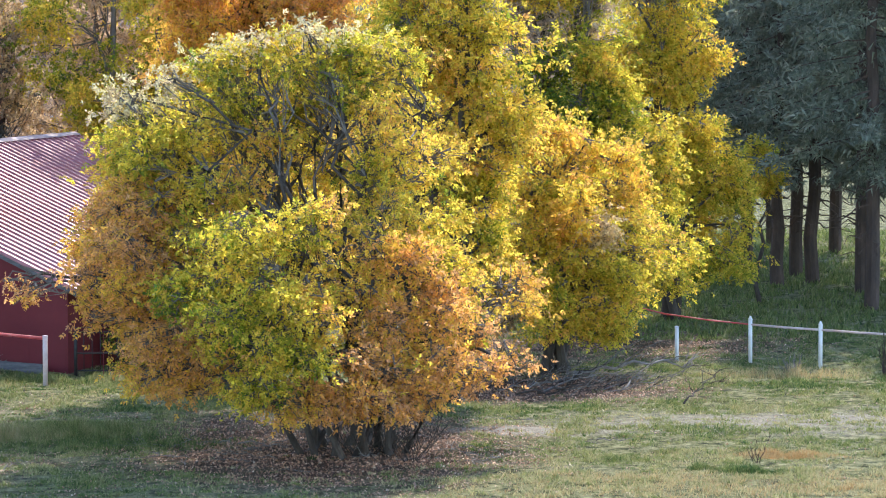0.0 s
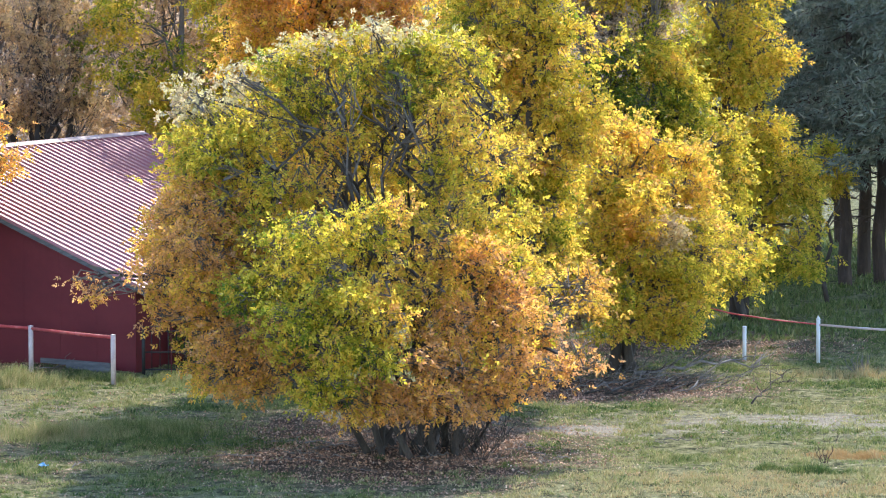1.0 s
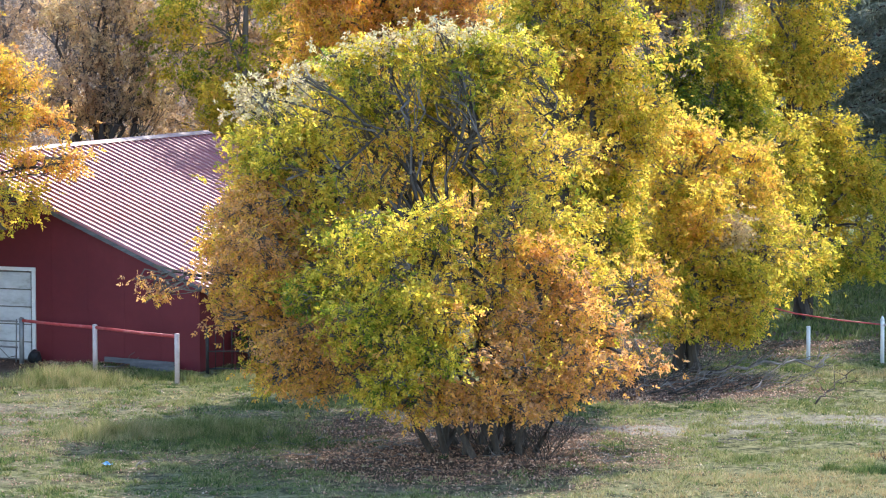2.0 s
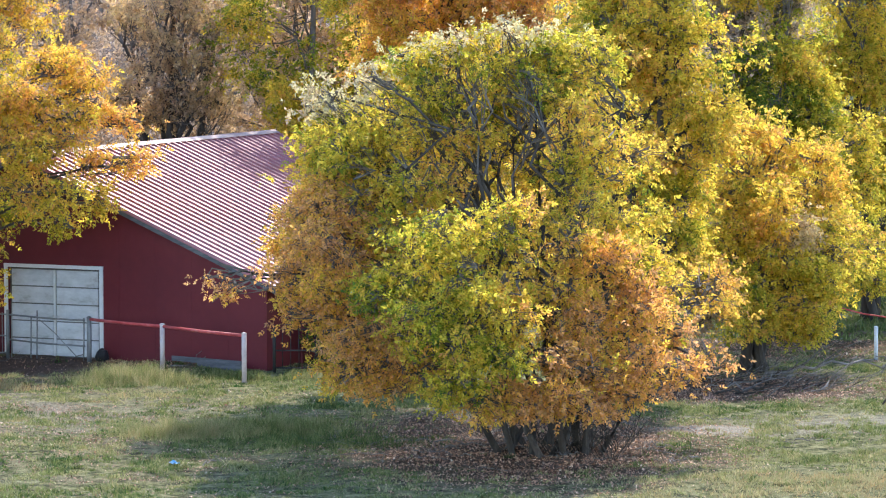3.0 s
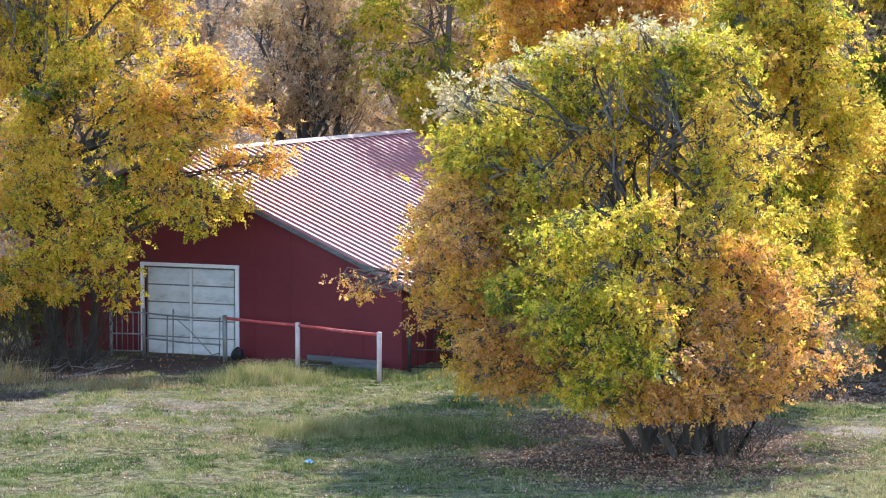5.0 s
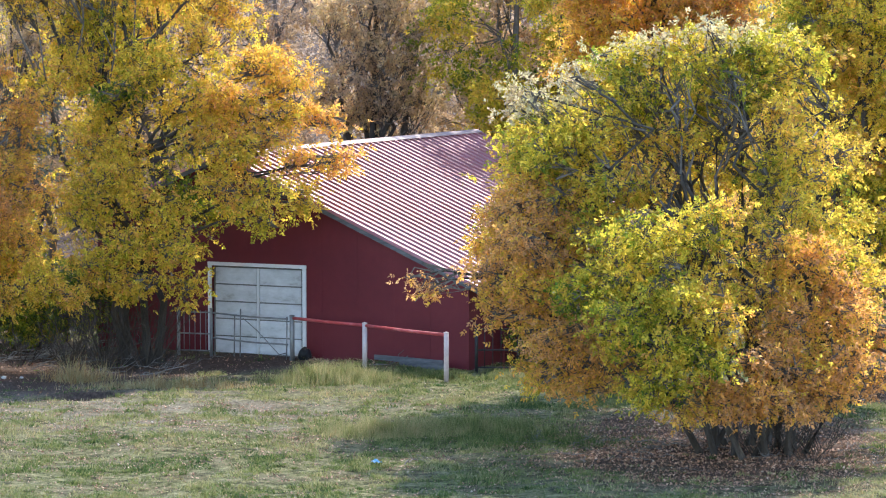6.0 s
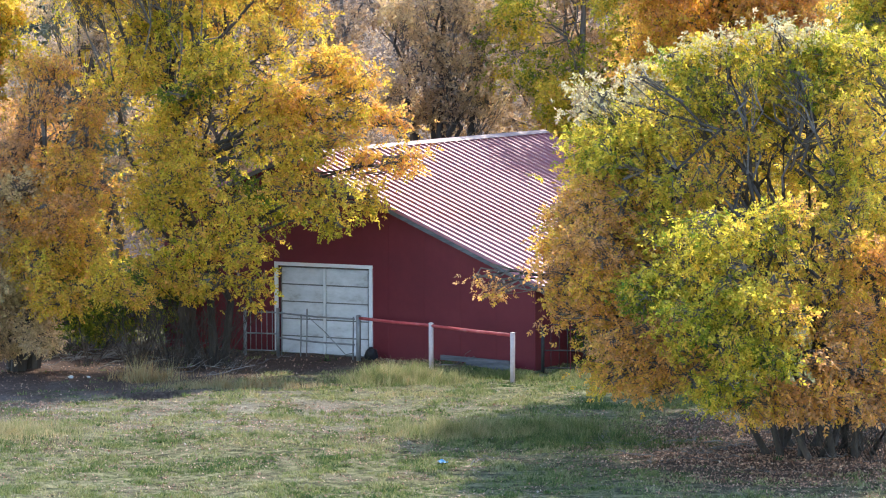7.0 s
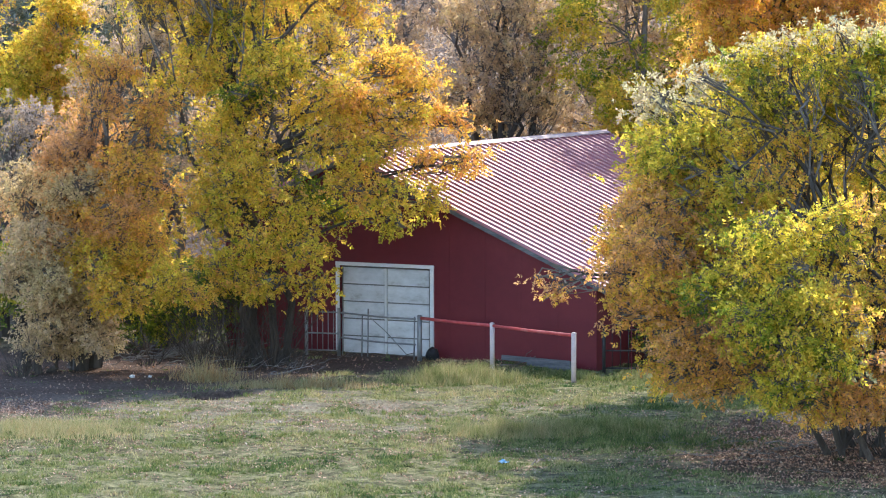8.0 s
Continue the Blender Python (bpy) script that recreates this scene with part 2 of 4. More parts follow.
def ground_z(x, y):
    near = np.clip((y - 40) / 20, 0, 1) * np.clip((200 - y) / 60, 0, 1)
    z = near * (0.05 * wave(x, y, 9, 31) + 0.018 * wave(x, y, 1.6, 32) + 0.012 * wave(x, y, 0.5, 33))
    z = z - 1.1 * np.clip(1.6 - 1.6 * np.hypot((x + 10.1) / 0.7, (y - 80.6) / 0.9), 0, 1) ** 0.5
    z = z - 0.12 * np.clip((x + 5) / 4, 0, 1) * np.clip(1 - np.abs(y - 86) / 5, 0, 1) * np.clip((6 - x) / 4, 0, 1)
    return z + np.clip((y - 170) / 300, 0, 1) ** 2 * 60


def build_ground():
    xs = np.unique(np.concatenate([np.linspace(-1500, -60, 12), np.linspace(-60, -20, 30), np.arange(-20, 26, 0.26), np.linspace(26, 70, 30), np.linspace(70, 1500, 12)]))
    ys = np.unique(np.concatenate([np.linspace(-600, 40, 14), np.linspace(40, 62, 16), np.arange(62, 95, 0.26), np.arange(95, 135, 0.5), np.linspace(135, 250, 40), np.linspace(250, 2500, 16)]))
    gx, gy = np.meshgrid(xs, ys)
    gz = ground_z(gx, gy)
    nx, ny = len(xs), len(ys)
    me = bpy.data.meshes.new("ground")
    idx = np.arange(nx * ny).reshape(ny, nx)
    quads = np.stack([idx[:-1, :-1], idx[:-1, 1:], idx[1:, 1:], idx[1:, :-1]], axis=-1).reshape(-1, 4)
    me.vertices.add(nx * ny)
    me.vertices.foreach_set("co", np.stack([gx, gy, gz], axis=-1).astype(np.float32).reshape(-1))
    me.loops.add(quads.size)
    me.loops.foreach_set("vertex_index", quads.astype(np.int32).reshape(-1))
    me.polygons.add(len(quads))
    me.polygons.foreach_set("loop_start", np.arange(0, quads.size, 4, dtype=np.int32))
    me.update(calc_edges=True)
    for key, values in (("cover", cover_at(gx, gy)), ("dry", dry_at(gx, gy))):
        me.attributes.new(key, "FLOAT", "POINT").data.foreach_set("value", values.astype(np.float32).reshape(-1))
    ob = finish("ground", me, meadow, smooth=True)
    tagged(ob, "grassy meadow with brown leaf litter and bare soil under the trees", "ground", kind="structure")


build_ground()


def scatter(rng, n, x0, x1, y0, y1):
    x, y = rng.uniform(x0, x1, n), rng.uniform(y0, y1, n)
    return x, y


def blades(rng, x, y, height, width, lean, tone):
    """Grass blades as slim bent triangles."""
    n = len(x)
    z = ground_z(x, y) - 0.01
    a, l = rng.uniform(0, 2 * math.pi, n), rng.normal(0, lean, n)
    dx, dy = np.cos(a) * width / 2, np.sin(a) * width / 2
    b = rng.uniform(0, 2 * math.pi, n)
    tip = np.stack([x + np.cos(b) * l * height, y + np.sin(b) * l * height, z + height], -1)
    return np.stack([np.stack([x - dx, y - dy, z], -1), np.stack([x + dx, y + dy, z], -1), tip], 1), tone


def build_grass():
    rng = np.random.default_rng(3)
    cx, cy = scatter(rng, 80000, -15.5, 16.5, 63.5, 93)
    c, d = cover_at(cx, cy), dry_at(cx, cy)
    patchy = wave(cx, cy, 2.6, 40) * 0.45 + wave(cx, cy, 1.0, 41) * 0.4 + wave(cx, cy, 0.4, 42) * 0.3
    keep = rng.uniform(size=len(cx)) > np.clip(c * 1.04 + d * 0.6, 0, 0.985)
    keep &= rng.uniform(size=len(cx)) < np.clip(0.45 + 1.3 * patchy, 0.06, 1)
    cx, cy, d, patchy = cx[keep], cy[keep], d[keep], patchy[keep]
    k = 12
    wide = rng.uniform(0.03, 0.11, len(cx)).repeat(k)
    x, y = cx.repeat(k) + rng.normal(0, 1, len(cx) * k) * wide, cy.repeat(k) + rng.normal(0, 1, len(cx) * k) * wide
    h = ((0.028 + 0.04 * np.clip(patchy + 0.4, 0, 1.4)) * rng.uniform(0.5, 1.5, len(cx))).repeat(k) * rng.uniform(0.6, 1.3, len(x))
    tone = 0.30 + 0.13 * wave(cx, cy, 4.5, 43) + 0.10 * wave(cx, cy, 0.9, 44) + 0.3 * d + 0.3 * blob(cx, cy, 11, 66, 8, 3.5, 0.6) + rng.normal(0, 0.12, len(cx))
    f, t = blades(rng, x, y, h, 0.03, 1.0, np.clip(tone.repeat(k) + rng.normal(0, 0.05, len(x)), 0, 1))
    tagged(finish("short_grass", face_mesh("short_grass", f, t), grass_blades), "short patchy green and yellowing meadow grass", "grass", kind="stuff")
    # shaded grass under the pines
    cx, cy = scatter(rng, 9000, 6.0, 27.0, 92.0, 128.0)
    keep = wave(cx, cy, 2.2, 46) + rng.normal(0, 0.5, len(cx)) > -0.5
    cx, cy = cx[keep], cy[keep]
    x, y = cx.repeat(9) + rng.normal(0, 0.12, len(cx) * 9), cy.repeat(9) + rng.normal(0, 0.12, len(cx) * 9)
    f, t = blades(rng, x, y, rng.uniform(0.08, 0.2, len(x)), 0.05, 0.8, np.clip(0.24 + rng.normal(0, 0.1, len(x)), 0, 1))
    tagged(finish("shaded_grass", face_mesh("shaded_grass", f, t), grass_blades), "green grass in the shade under the pines", "grass", kind="stuff")
    # taller tufts: centre, spread, height, tone, count
    green = [(-5.2, 83.6, 1.1, 0.8, 0.45, 0.45, 9000), (-3.2, 84.9, 1.7, 0.4, 0.22, 0.26, 3000), (-3.6, 74.8, 1.2, 0.7, 0.34, 0.5, 8000), (-1.9, 75.3, 1.3, 1.0, 0.28, 0.33, 9000),
             (-1.0, 73.6, 2.0, 1.5, 0.14, 0.15, 11000), (-12.8, 74.0, 2.0, 1.5, 0.24, 0.6, 12000), (-1.2, 85.3, 0.9, 0.4, 0.22, 0.45, 1800), (9.9, 68.4, 0.6, 0.25, 0.17, 0.12, 1500),
             (9.2, 68.9, 0.5, 0.2, 0.14, 0.2, 900)]
    straw = [(-8.6, 82.2, 1.6, 0.5, 0.3, 0.78, 2500), (-10.6, 83.8, 0.7, 0.7, 0.6, 0.82, 700), (10.9, 70.6, 0.8, 0.45, 0.15, 0.92, 4500), (13.0, 84.2, 1.8, 0.5, 0.3, 0.72, 1400),
             (11.5, 66.3, 6.0, 1.0, 0.11, 0.75, 12000), (8.0, 67.6, 3.0, 0.8, 0.1, 0.7, 6000)]
    for cx, cy, rx, ry, high, tone, n in green + straw:
        x, y = cx + rng.normal(0, rx * 0.55, n), cy + rng.normal(0, ry * 0.55, n)
        rise = np.clip(1.15 - 0.45 * np.hypot((x - cx) / rx, (y - cy) / ry), 0.25, 1.2) * (0.85 + 0.35 * wave(x, y, 0.7, 51))
        f, t = blades(rng, x, y, high * rise * rng.uniform(0.3, 1.15, n), 0.014, 0.6, np.clip(tone + rng.normal(0, 0.13, n) + 0.12 * wave(x, y, 0.8, 52), 0, 1))
        word = "tall dry straw-coloured" if tone > 0.6 else "tall uncut green"
        tagged(finish("grass_tuft", face_mesh("grass_tuft", f, t), grass_blades), word + " grass patch in the meadow", "grass", kind="stuff")
    # fallen leaves, thick on the litter and thin on the turf
    x, y = scatter(rng, 270000, -15.5, 16.5, 63.5, 92)
    c = cover_at(x, y)
    yard = (x < -6) & (y > 79.5)
    keep = rng.uniform(size=len(x)) < np.where(yard, 0.06, 0.035 + 0.85 * c)
    x, y, c = x[keep], y[keep], c[keep]
    n = len(x)
    a, s = rng.uniform(0, 2 * math.pi, n), rng.uniform(0.009, 0.024, n) * (1 + 0.35 * c)
    z = ground_z(x, y) + rng.uniform(0.004, 0.03, n)
    ux, uy = np.cos(a) * s, np.sin(a) * s
    tz = rng.normal(0, 0.5, (3, n)) * s
    q = np.stack([np.stack([x - ux, y - uy, z + tz[0]], -1), np.stack([x - uy * 0.6, y + ux * 0.6, z + tz[1]], -1),
                  np.stack([x + ux, y + uy, z + tz[2]], -1), np.stack([x + uy * 0.6, y - ux * 0.6, z - tz[1]], -1)], 1)
    tone = np.clip(rng.normal(0.5 - 0.14 * c, 0.22, n), 0, 1)
    tagged(finish("fallen_leaves", face_mesh("fallen_leaves", q, tone), fallen), "dry fallen leaves scattered over grass and soil", "leaf litter", kind="stuff")


build_grass()


# ---- trees ----
TUFT = 6


def leaf_faces(rng, at, axis, size, wide=0.55):
    """Folded four-cornered leaves at the points, along the given axes."""
    n = len(at)
    axis = axis / (np.linalg.norm(axis, axis=1, keepdims=True) + 1e-9)
    side = np.cross(axis, rng.normal(size=(n, 3)))
    side /= np.linalg.norm(side, axis=1, keepdims=True) + 1e-9
    up = np.cross(axis, side)
    s = size[:, None]
    return np.stack([at + side * s * wide * 0.5, at + axis * s, at - side * s * wide * 0.5 + up * s * 0.1], 1)


def sprig_faces(rng, at, axis, normal, size, tones, fine=False):
    """Leaf sprays: an end leaflet and two pairs along a drooping stalk, all near one plane."""
    n = len(at)
    axis = axis / (np.linalg.norm(axis, axis=1, keepdims=True) + 1e-9)
    side = np.cross(axis, normal)
    side /= np.linalg.norm(side, axis=1, keepdims=True) + 1e-9
    up = np.cross(side, axis)
    s = size[:, None]
    faces = []
    for along, turn, big in ((1.15, 0.0, 1.1), (0.75, 0.95, 0.95), (0.75, -0.95, 0.95), (0.15, 1.15, 0.85), (0.15, -1.15, 0.85)):
        j = rng.normal(0, 0.22, (n, 1))
        dirn = axis * np.cos(turn + j) + side * np.sin(turn + j) + up * rng.normal(-0.1, 0.3, (n, 1))
        dirn /= np.linalg.norm(dirn, axis=1, keepdims=True)
        wide = np.cross(dirn, up + rng.normal(0, 0.35, (n, 3)))
        wide /= np.linalg.norm(wide, axis=1, keepdims=True) + 1e-9
        ln = s * big * rng.uniform(0.75, 1.2, (n, 1))
        p = at + axis * s * along
        mid = p + dirn * ln * 0.42
        tip = p + dirn * ln - up * ln * 0.15
        if fine:
            faces.append(np.stack([p, mid + wide * ln * 0.30, tip, mid - wide * ln * 0.30], 1))
        else:
            low = p + dirn * ln * 0.2
            faces.append(np.stack([low + wide * ln * 0.34, tip, low - wide * ln * 0.34], 1))
    f = np.stack(faces, 1).reshape(-1, 4 if fine else 3, 3)
    return f, np.clip(np.repeat(tones, 5) + rng.normal(0, 0.05, n * 5), 0, 1)


def tree(name, label, x, y, lobes, sprigs, size=0.085, mat=None, stems=3, girth=0.16, spread=0.3, seed=1, boughs=15, full=0.38, mat_bark=None, mix=0.07, gnarl=1.0, root=(0, 0), category="tree", bare=0.0, shell=0.55, more=(), fine=False, thin=0, splay=0.25):
    """A tree from its base: stems, a limb to each mass of foliage, boughs on it, twigs, and sprays of leaves.
    lobes: offset x, y, height, radius, half height, tone of each mass; a tone over 1 is a withered mass, over 2 pale
    seed heads with rim glow painted in.
    more: masses deep in the crown or at its back, with fewer leaves."""
    rng = np.random.default_rng(seed)
    deep = len(lobes)
    lobes = [*lobes, *more]
    base = thing(name, label, category, (x, y, float(ground_z(x, y)) - 0.03))
    wb = mat_bark or bark
    weights = np.array([l[3] * (l[3] + 2 * l[4]) * (0.33 if l[2] > 9.2 else 0.5 if l[5] > 2 else 1.0) * (0.4 if i >= deep else 1.0) for i, l in enumerate(lobes)])
    twigs = []
    order = sorted(range(len(lobes)), key=lambda i: -lobes[i][2])
    leaders, limbs = [], {}
    t = np.linspace(0, 1, 9)[:, None]
    for rank, li in enumerate(order):
        lx, ly, lz, lr, lh, tone = lobes[li]
        c = np.array([lx, ly, lz])
        if rank < stems:
            a = rank * 2.4 + seed
            foot = np.array([math.cos(a), math.sin(a), 0]) * (spread * rng.uniform(0.5, 1) if stems > 1 else 0)
            foot = foot + np.array([root[0], root[1], 0])
            bend = foot * 1.7 + np.array([lx * splay, ly * splay, lz * (0.72 - 0.5 * splay)])
            limb = foot * (1 - t) ** 2 + bend * 2 * t * (1 - t) + c * t ** 2
            limb[1:-1] += rng.normal(0, 0.05 + 0.012 * lz, (7, 3)) * np.array([1, 1, 0.4]) * gnarl
            radii = girth * (1 - t[:, 0]) ** 1.2 + 0.02
            leaders.append(limb)
            limbs[li] = limb
            finish("trunk", face_mesh("trunk", tube_faces(limb, radii, 8)), wb, base, smooth=True)
        else:
            spots = np.concatenate([l[2:8] for l in leaders])
            reach = np.linalg.norm(spots - c, axis=1) + 3 * np.clip(spots[:, 2] - lz * 0.85, 0, 9) + 3 * np.clip(lz * 0.25 - spots[:, 2], 0, 9)
            s0 = spots[int(np.argmin(reach))]
            mid = (s0 + c) / 2 + np.array([0, 0, 0.12 * np.linalg.norm(c - s0)])
            limb = s0 * (1 - t) ** 2 + mid * 2 * t * (1 - t) + c * t ** 2
            limb[1:-1] += rng.normal(0, 0.04, (7, 3))
            limbs[li] = limb
            finish("limb", face_mesh("limb", tube_faces(limb, 0.45 * girth * (1 - t[:, 0]) + 0.015, 6)), wb, base, smooth=True)
    for li, (lx, ly, lz, lr, lh, tone) in enumerate(lobes):
        c, r, limb = np.array([lx, ly, lz]), np.array([lr, lr, lh]), limbs[li]
        at, ax, nm, tn = [], [], [], []
        total = sprigs * weights[li] / weights.sum()
        nb = max(4, int(boughs * (0.6 + 0.4 * lr)))
        for k in range(nb):
            d = rng.normal(size=3)
            d /= np.linalg.norm(d)
            rb = full * float(np.mean(r)) * rng.uniform(0.55, 1.4)
            bc = c + d * r * rng.uniform(0.35, 1.05)
            if any(np.linalg.norm((bc - np.array(m[:3])) / [m[3], m[3], m[4]]) < 0.45 for mj, m in enumerate(lobes) if mj != li):
                continue
            arm = wander(rng, limb[rng.integers(5, 9)], bc, 4 if thin else 6, 0.07 if thin else 0.13)
            twigs.append(tube_faces(arm, np.linspace(0.026, 0.01, len(arm)), 3))
            # tufts of sprays on the bough's outside, each on a twig of its own
            n = max(1, int(round(total / nb * (rb / (full * np.mean(r))) ** 1.5 / TUFT)))
            e = rng.normal(size=(n, 3)) + d * 0.5
            e /= np.linalg.norm(e, axis=1, keepdims=True) + 1e-9
            out = 1.25 - (shell + 0.25) * rng.uniform(size=n) ** 1.2
            lump = 1 + 0.4 * np.array([noise.noise(Vector(v) * 3.1 + Vector((seed * 3.1, k * 7.7, li))) for v in e])
            p = bc + e * np.array([1.0, 1.0, 0.8]) * rb * (out * lump)[:, None]
            ok = p[:, 2] > 0.25
            p, e = p[ok], e[ok]
            n = len(p)
            for q in p[:: 5 if thin else 1 if bare > 0.25 else 2]:
                twigs.append(tube_faces(wander(rng, arm[rng.integers(2, len(arm))], q, 4, 0.03), np.linspace(0.012, 0.004, 4), 3))
            drift = np.array([noise.noise(Vector(v) * 1.1 + Vector((seed * 2.7, 5, 0))) for v in p])
            tuft_tone = (tone % 1.0) + 0.04 + rng.normal(0, mix) + 0.11 * drift + rng.normal(0, 0.065, n) + rng.choice([0.0, -0.13, 0.13], n, p=[0.8, 0.12, 0.08])
            count = np.maximum(2, rng.poisson(TUFT * rng.uniform(0.6, 1.4, n)))
            which = np.repeat(np.arange(n), count)
            g = rng.normal(size=(len(which), 3)) * np.array([1, 1, 0.62]) * (size * 1.7 * rng.uniform(0.5, 1.5, n)[which])[:, None]
            q = p[which] + g
            at.append(q)
            ax.append(g / size * 0.35 + e[which] * 0.35 + rng.normal(size=q.shape) * 0.5 + np.array([0, 0, -0.5]))
            nm.append(e[which] * 0.3 + rng.normal(size=q.shape) * 0.75 + np.array([0, -0.25, 0.3]))
            tn.append(np.clip(tuft_tone[which] + rng.normal(0, 0.075, len(which)), 0, 1))
        if not at:
            continue
        f, v = sprig_faces(rng, np.concatenate(at), np.concatenate(ax), np.concatenate(nm), size * rng.uniform(0.8, 1.2, sum(map(len, at))), np.concatenate(tn), fine)
        finish("foliage", face_mesh("foliage", f, v), leaf_seed_glow if tone > 2 else leaf_dry if tone > 1 else (mat or leaf_autumn), base)
    o = finish("twig_tangle", face_mesh("twig_tangle", np.concatenate(twigs)), twig_bark, base)
    o["kind"] = "stuff"
    return base


# the wide bush in the meadow: its masses of foliage, part by part
BUSH_CROWN = [(-3.6, 0.5, 5.8, 0.66, 0.57, 0.33), (-3.1, 0, 5.9, 0.8, 0.66, 0.28), (-2.3, 0.5, 6.6, 0.66, 0.57, 0.33), (-1.5, 1, 7.0, 0.76, 0.48, 0.36),
              (-0.6, 1, 7.1, 0.76, 0.52, 0.36), (0.2, 1, 6.9, 0.76, 0.57, 0.33), (0.9, 1, 7.0, 0.57, 0.57, 0.36), (-3.4, -0.5, 5.4, 0.65, 0.42, 0.3), (-1.6, 1.5, 6.2, 0.67, 0.57, 0.3),
              (-0.8, 2.2, 6.4, 0.53, 0.53, 0.25), (-3.9, 0.4, 5.3, 0.42, 0.38, 0.4), (0.0, 0.6, 6.5, 0.57, 0.47, 0.34)]
# The first seven are pale seedy tips that paint the rim's backlit glow.
BUSH_FRINGE = [(-3.8, 0.5, 6.5, 0.57, 0.21, 2.4), (-3.1, 0.6, 6.8, 0.57, 0.19, 2.5), (-2.3, 0.8, 7.1, 0.57, 0.19, 2.4), (-1.4, 1, 7.4, 0.62, 0.17, 2.4),
               (-0.6, 1.1, 7.6, 0.57, 0.17, 2.3), (-4.0, 0.6, 6.2, 0.43, 0.24, 2.6), (0.2, 1.1, 7.5, 0.43, 0.19, 2.2), (-5.6, 0, 3.1, 0.26, 0.16, 0.93),
               (-6.0, 0.1, 3.2, 0.14, 0.09, 0.95)]
BUSH_HEART = [(-1.3, 0.2, 5.7, 0.39, 0.52, 0.5), (-1.7, -0.5, 5.0, 0.51, 0.37, 0.56), (-2.3, -0.8, 4.9, 0.46, 0.35, 0.42), (0.7, 0, 6.0, 0.47, 0.37, 0.6),
              (0.5, -0.3, 4.9, 0.51, 0.56, 0.38), (1.2, 0, 5.1, 0.52, 0.61, 0.42), (1.4, -0.3, 4.2, 0.61, 0.51, 0.37), (0.7, -0.8, 4.2, 0.51, 0.46, 0.38),
              (-0.1, 1.4, 5.1, 0.36, 0.43, 0.4), (1.8, 0, 3.6, 0.56, 0.56, 0.4), (-2.9, -0.6, 4.8, 0.42, 0.33, 0.36), (-0.3, 1.4, 5.7, 0.33, 0.38, 0.45),
              (-2.9, -1, 4.0, 0.42, 0.42, 0.4), (-3.9, 0.3, 4.9, 0.47, 0.33, 0.5), (-3.2, 0, 5.0, 0.42, 0.28, 0.42)]
BUSH_LEFT = [(-4.0, 0.0, 4.6, 0.49, 0.47, 0.7), (-3.4, -0.4, 4.6, 0.53, 0.45, 0.77), (-4.4, -0.3, 3.9, 0.49, 0.47, 0.79), (-3.7, -1.2, 3.8, 0.57, 0.53, 0.81),
             (-4.6, -0.3, 3.2, 0.43, 0.39, 0.69), (-3.8, -1.5, 2.9, 0.61, 0.46, 0.7), (-4.5, -0.8, 2.6, 0.37, 0.3, 0.72), (-3.9, -1.2, 2.2, 0.39, 0.35, 0.7),
             (-3.4, -2.2, 2.3, 0.52, 0.41, 0.81), (-3.0, -2.7, 1.8, 0.45, 0.34, 0.77), (-3.6, -2.2, 1.6, 0.36, 0.25, 0.64), (-3.7, -1.5, 1.6, 0.24, 0.26, 0.47),
             (-2.3, -2.7, 2.0, 0.36, 0.34, 0.66)]
BUSH_FRONT = [(-2.3, -2.8, 3.6, 0.52, 0.5, 0.31), (-1.5, -3.2, 4.2, 0.67, 0.45, 0.30), (-0.7, -3.1, 4.2, 0.52, 0.4, 0.33), (-1.4, -3.9, 3.6, 0.66, 0.51, 0.27),
              (-2.9, -2.8, 3.2, 0.47, 0.43, 0.33), (-2.1, -3.9, 2.9, 0.58, 0.43, 0.28), (-1.2, -4.2, 3.0, 0.57, 0.42, 0.30), (-0.5, -3.5, 3.4, 0.49, 0.43, 0.41),
              (-1.7, -4.2, 2.3, 0.49, 0.37, 0.29), (-1.0, -4.2, 2.3, 0.44, 0.34, 0.31), (-1.6, -4.2, 1.8, 0.4, 0.32, 0.30), (-0.4, -3.9, 2.7, 0.37, 0.37, 0.46),
              (-2.3, -3.5, 2.3, 0.37, 0.34, 0.43), (-1.8, -3.9, 1.5, 0.27, 0.23, 0.32), (-0.5, -2.8, 4.6, 0.43, 0.23, 0.58)]
BUSH_RIGHT = [(0.5, -1.9, 3.9, 0.44, 0.44, 0.6), (1.1, -1.9, 3.5, 0.47, 0.5, 0.71), (1.7, -1.6, 3.4, 0.44, 0.5, 0.69), (0.3, -2.4, 3.1, 0.43, 0.42, 0.66),
              (0.8, -2.6, 2.6, 0.59, 0.47, 0.73), (1.7, -2.1, 2.7, 0.5, 0.46, 0.71), (0.0, -3.6, 2.0, 0.52, 0.37, 0.81), (0.9, -3.4, 1.9, 0.58, 0.38, 0.77),
              (1.7, -2.9, 1.9, 0.49, 0.38, 0.73), (-0.7, -3.6, 1.5, 0.46, 0.27, 0.79), (0.1, -3.6, 1.4, 0.52, 0.23, 0.79), (1.2, -3.1, 1.5, 0.52, 0.23, 0.77),
              (2.3, -2.1, 1.7, 0.42, 0.33, 0.78), (2.9, -1.7, 1.8, 0.38, 0.22, 0.86), (2.3, -1.1, 2.3, 0.3, 0.33, 0.86)]
BUSH_SKIRT = [(-1.2, -3.9, 1.3, 0.41, 0.18, 0.66), (-0.4, -3.9, 1.3, 0.49, 0.16, 0.79), (0.5, -3.8, 1.3, 0.49, 0.16, 0.79), (-1.9, -3.5, 1.5, 0.3, 0.21, 0.5),
              (-2.8, -2.7, 1.5, 0.42, 0.2, 0.74), (1.4, -3.2, 1.3, 0.36, 0.14, 0.8)]
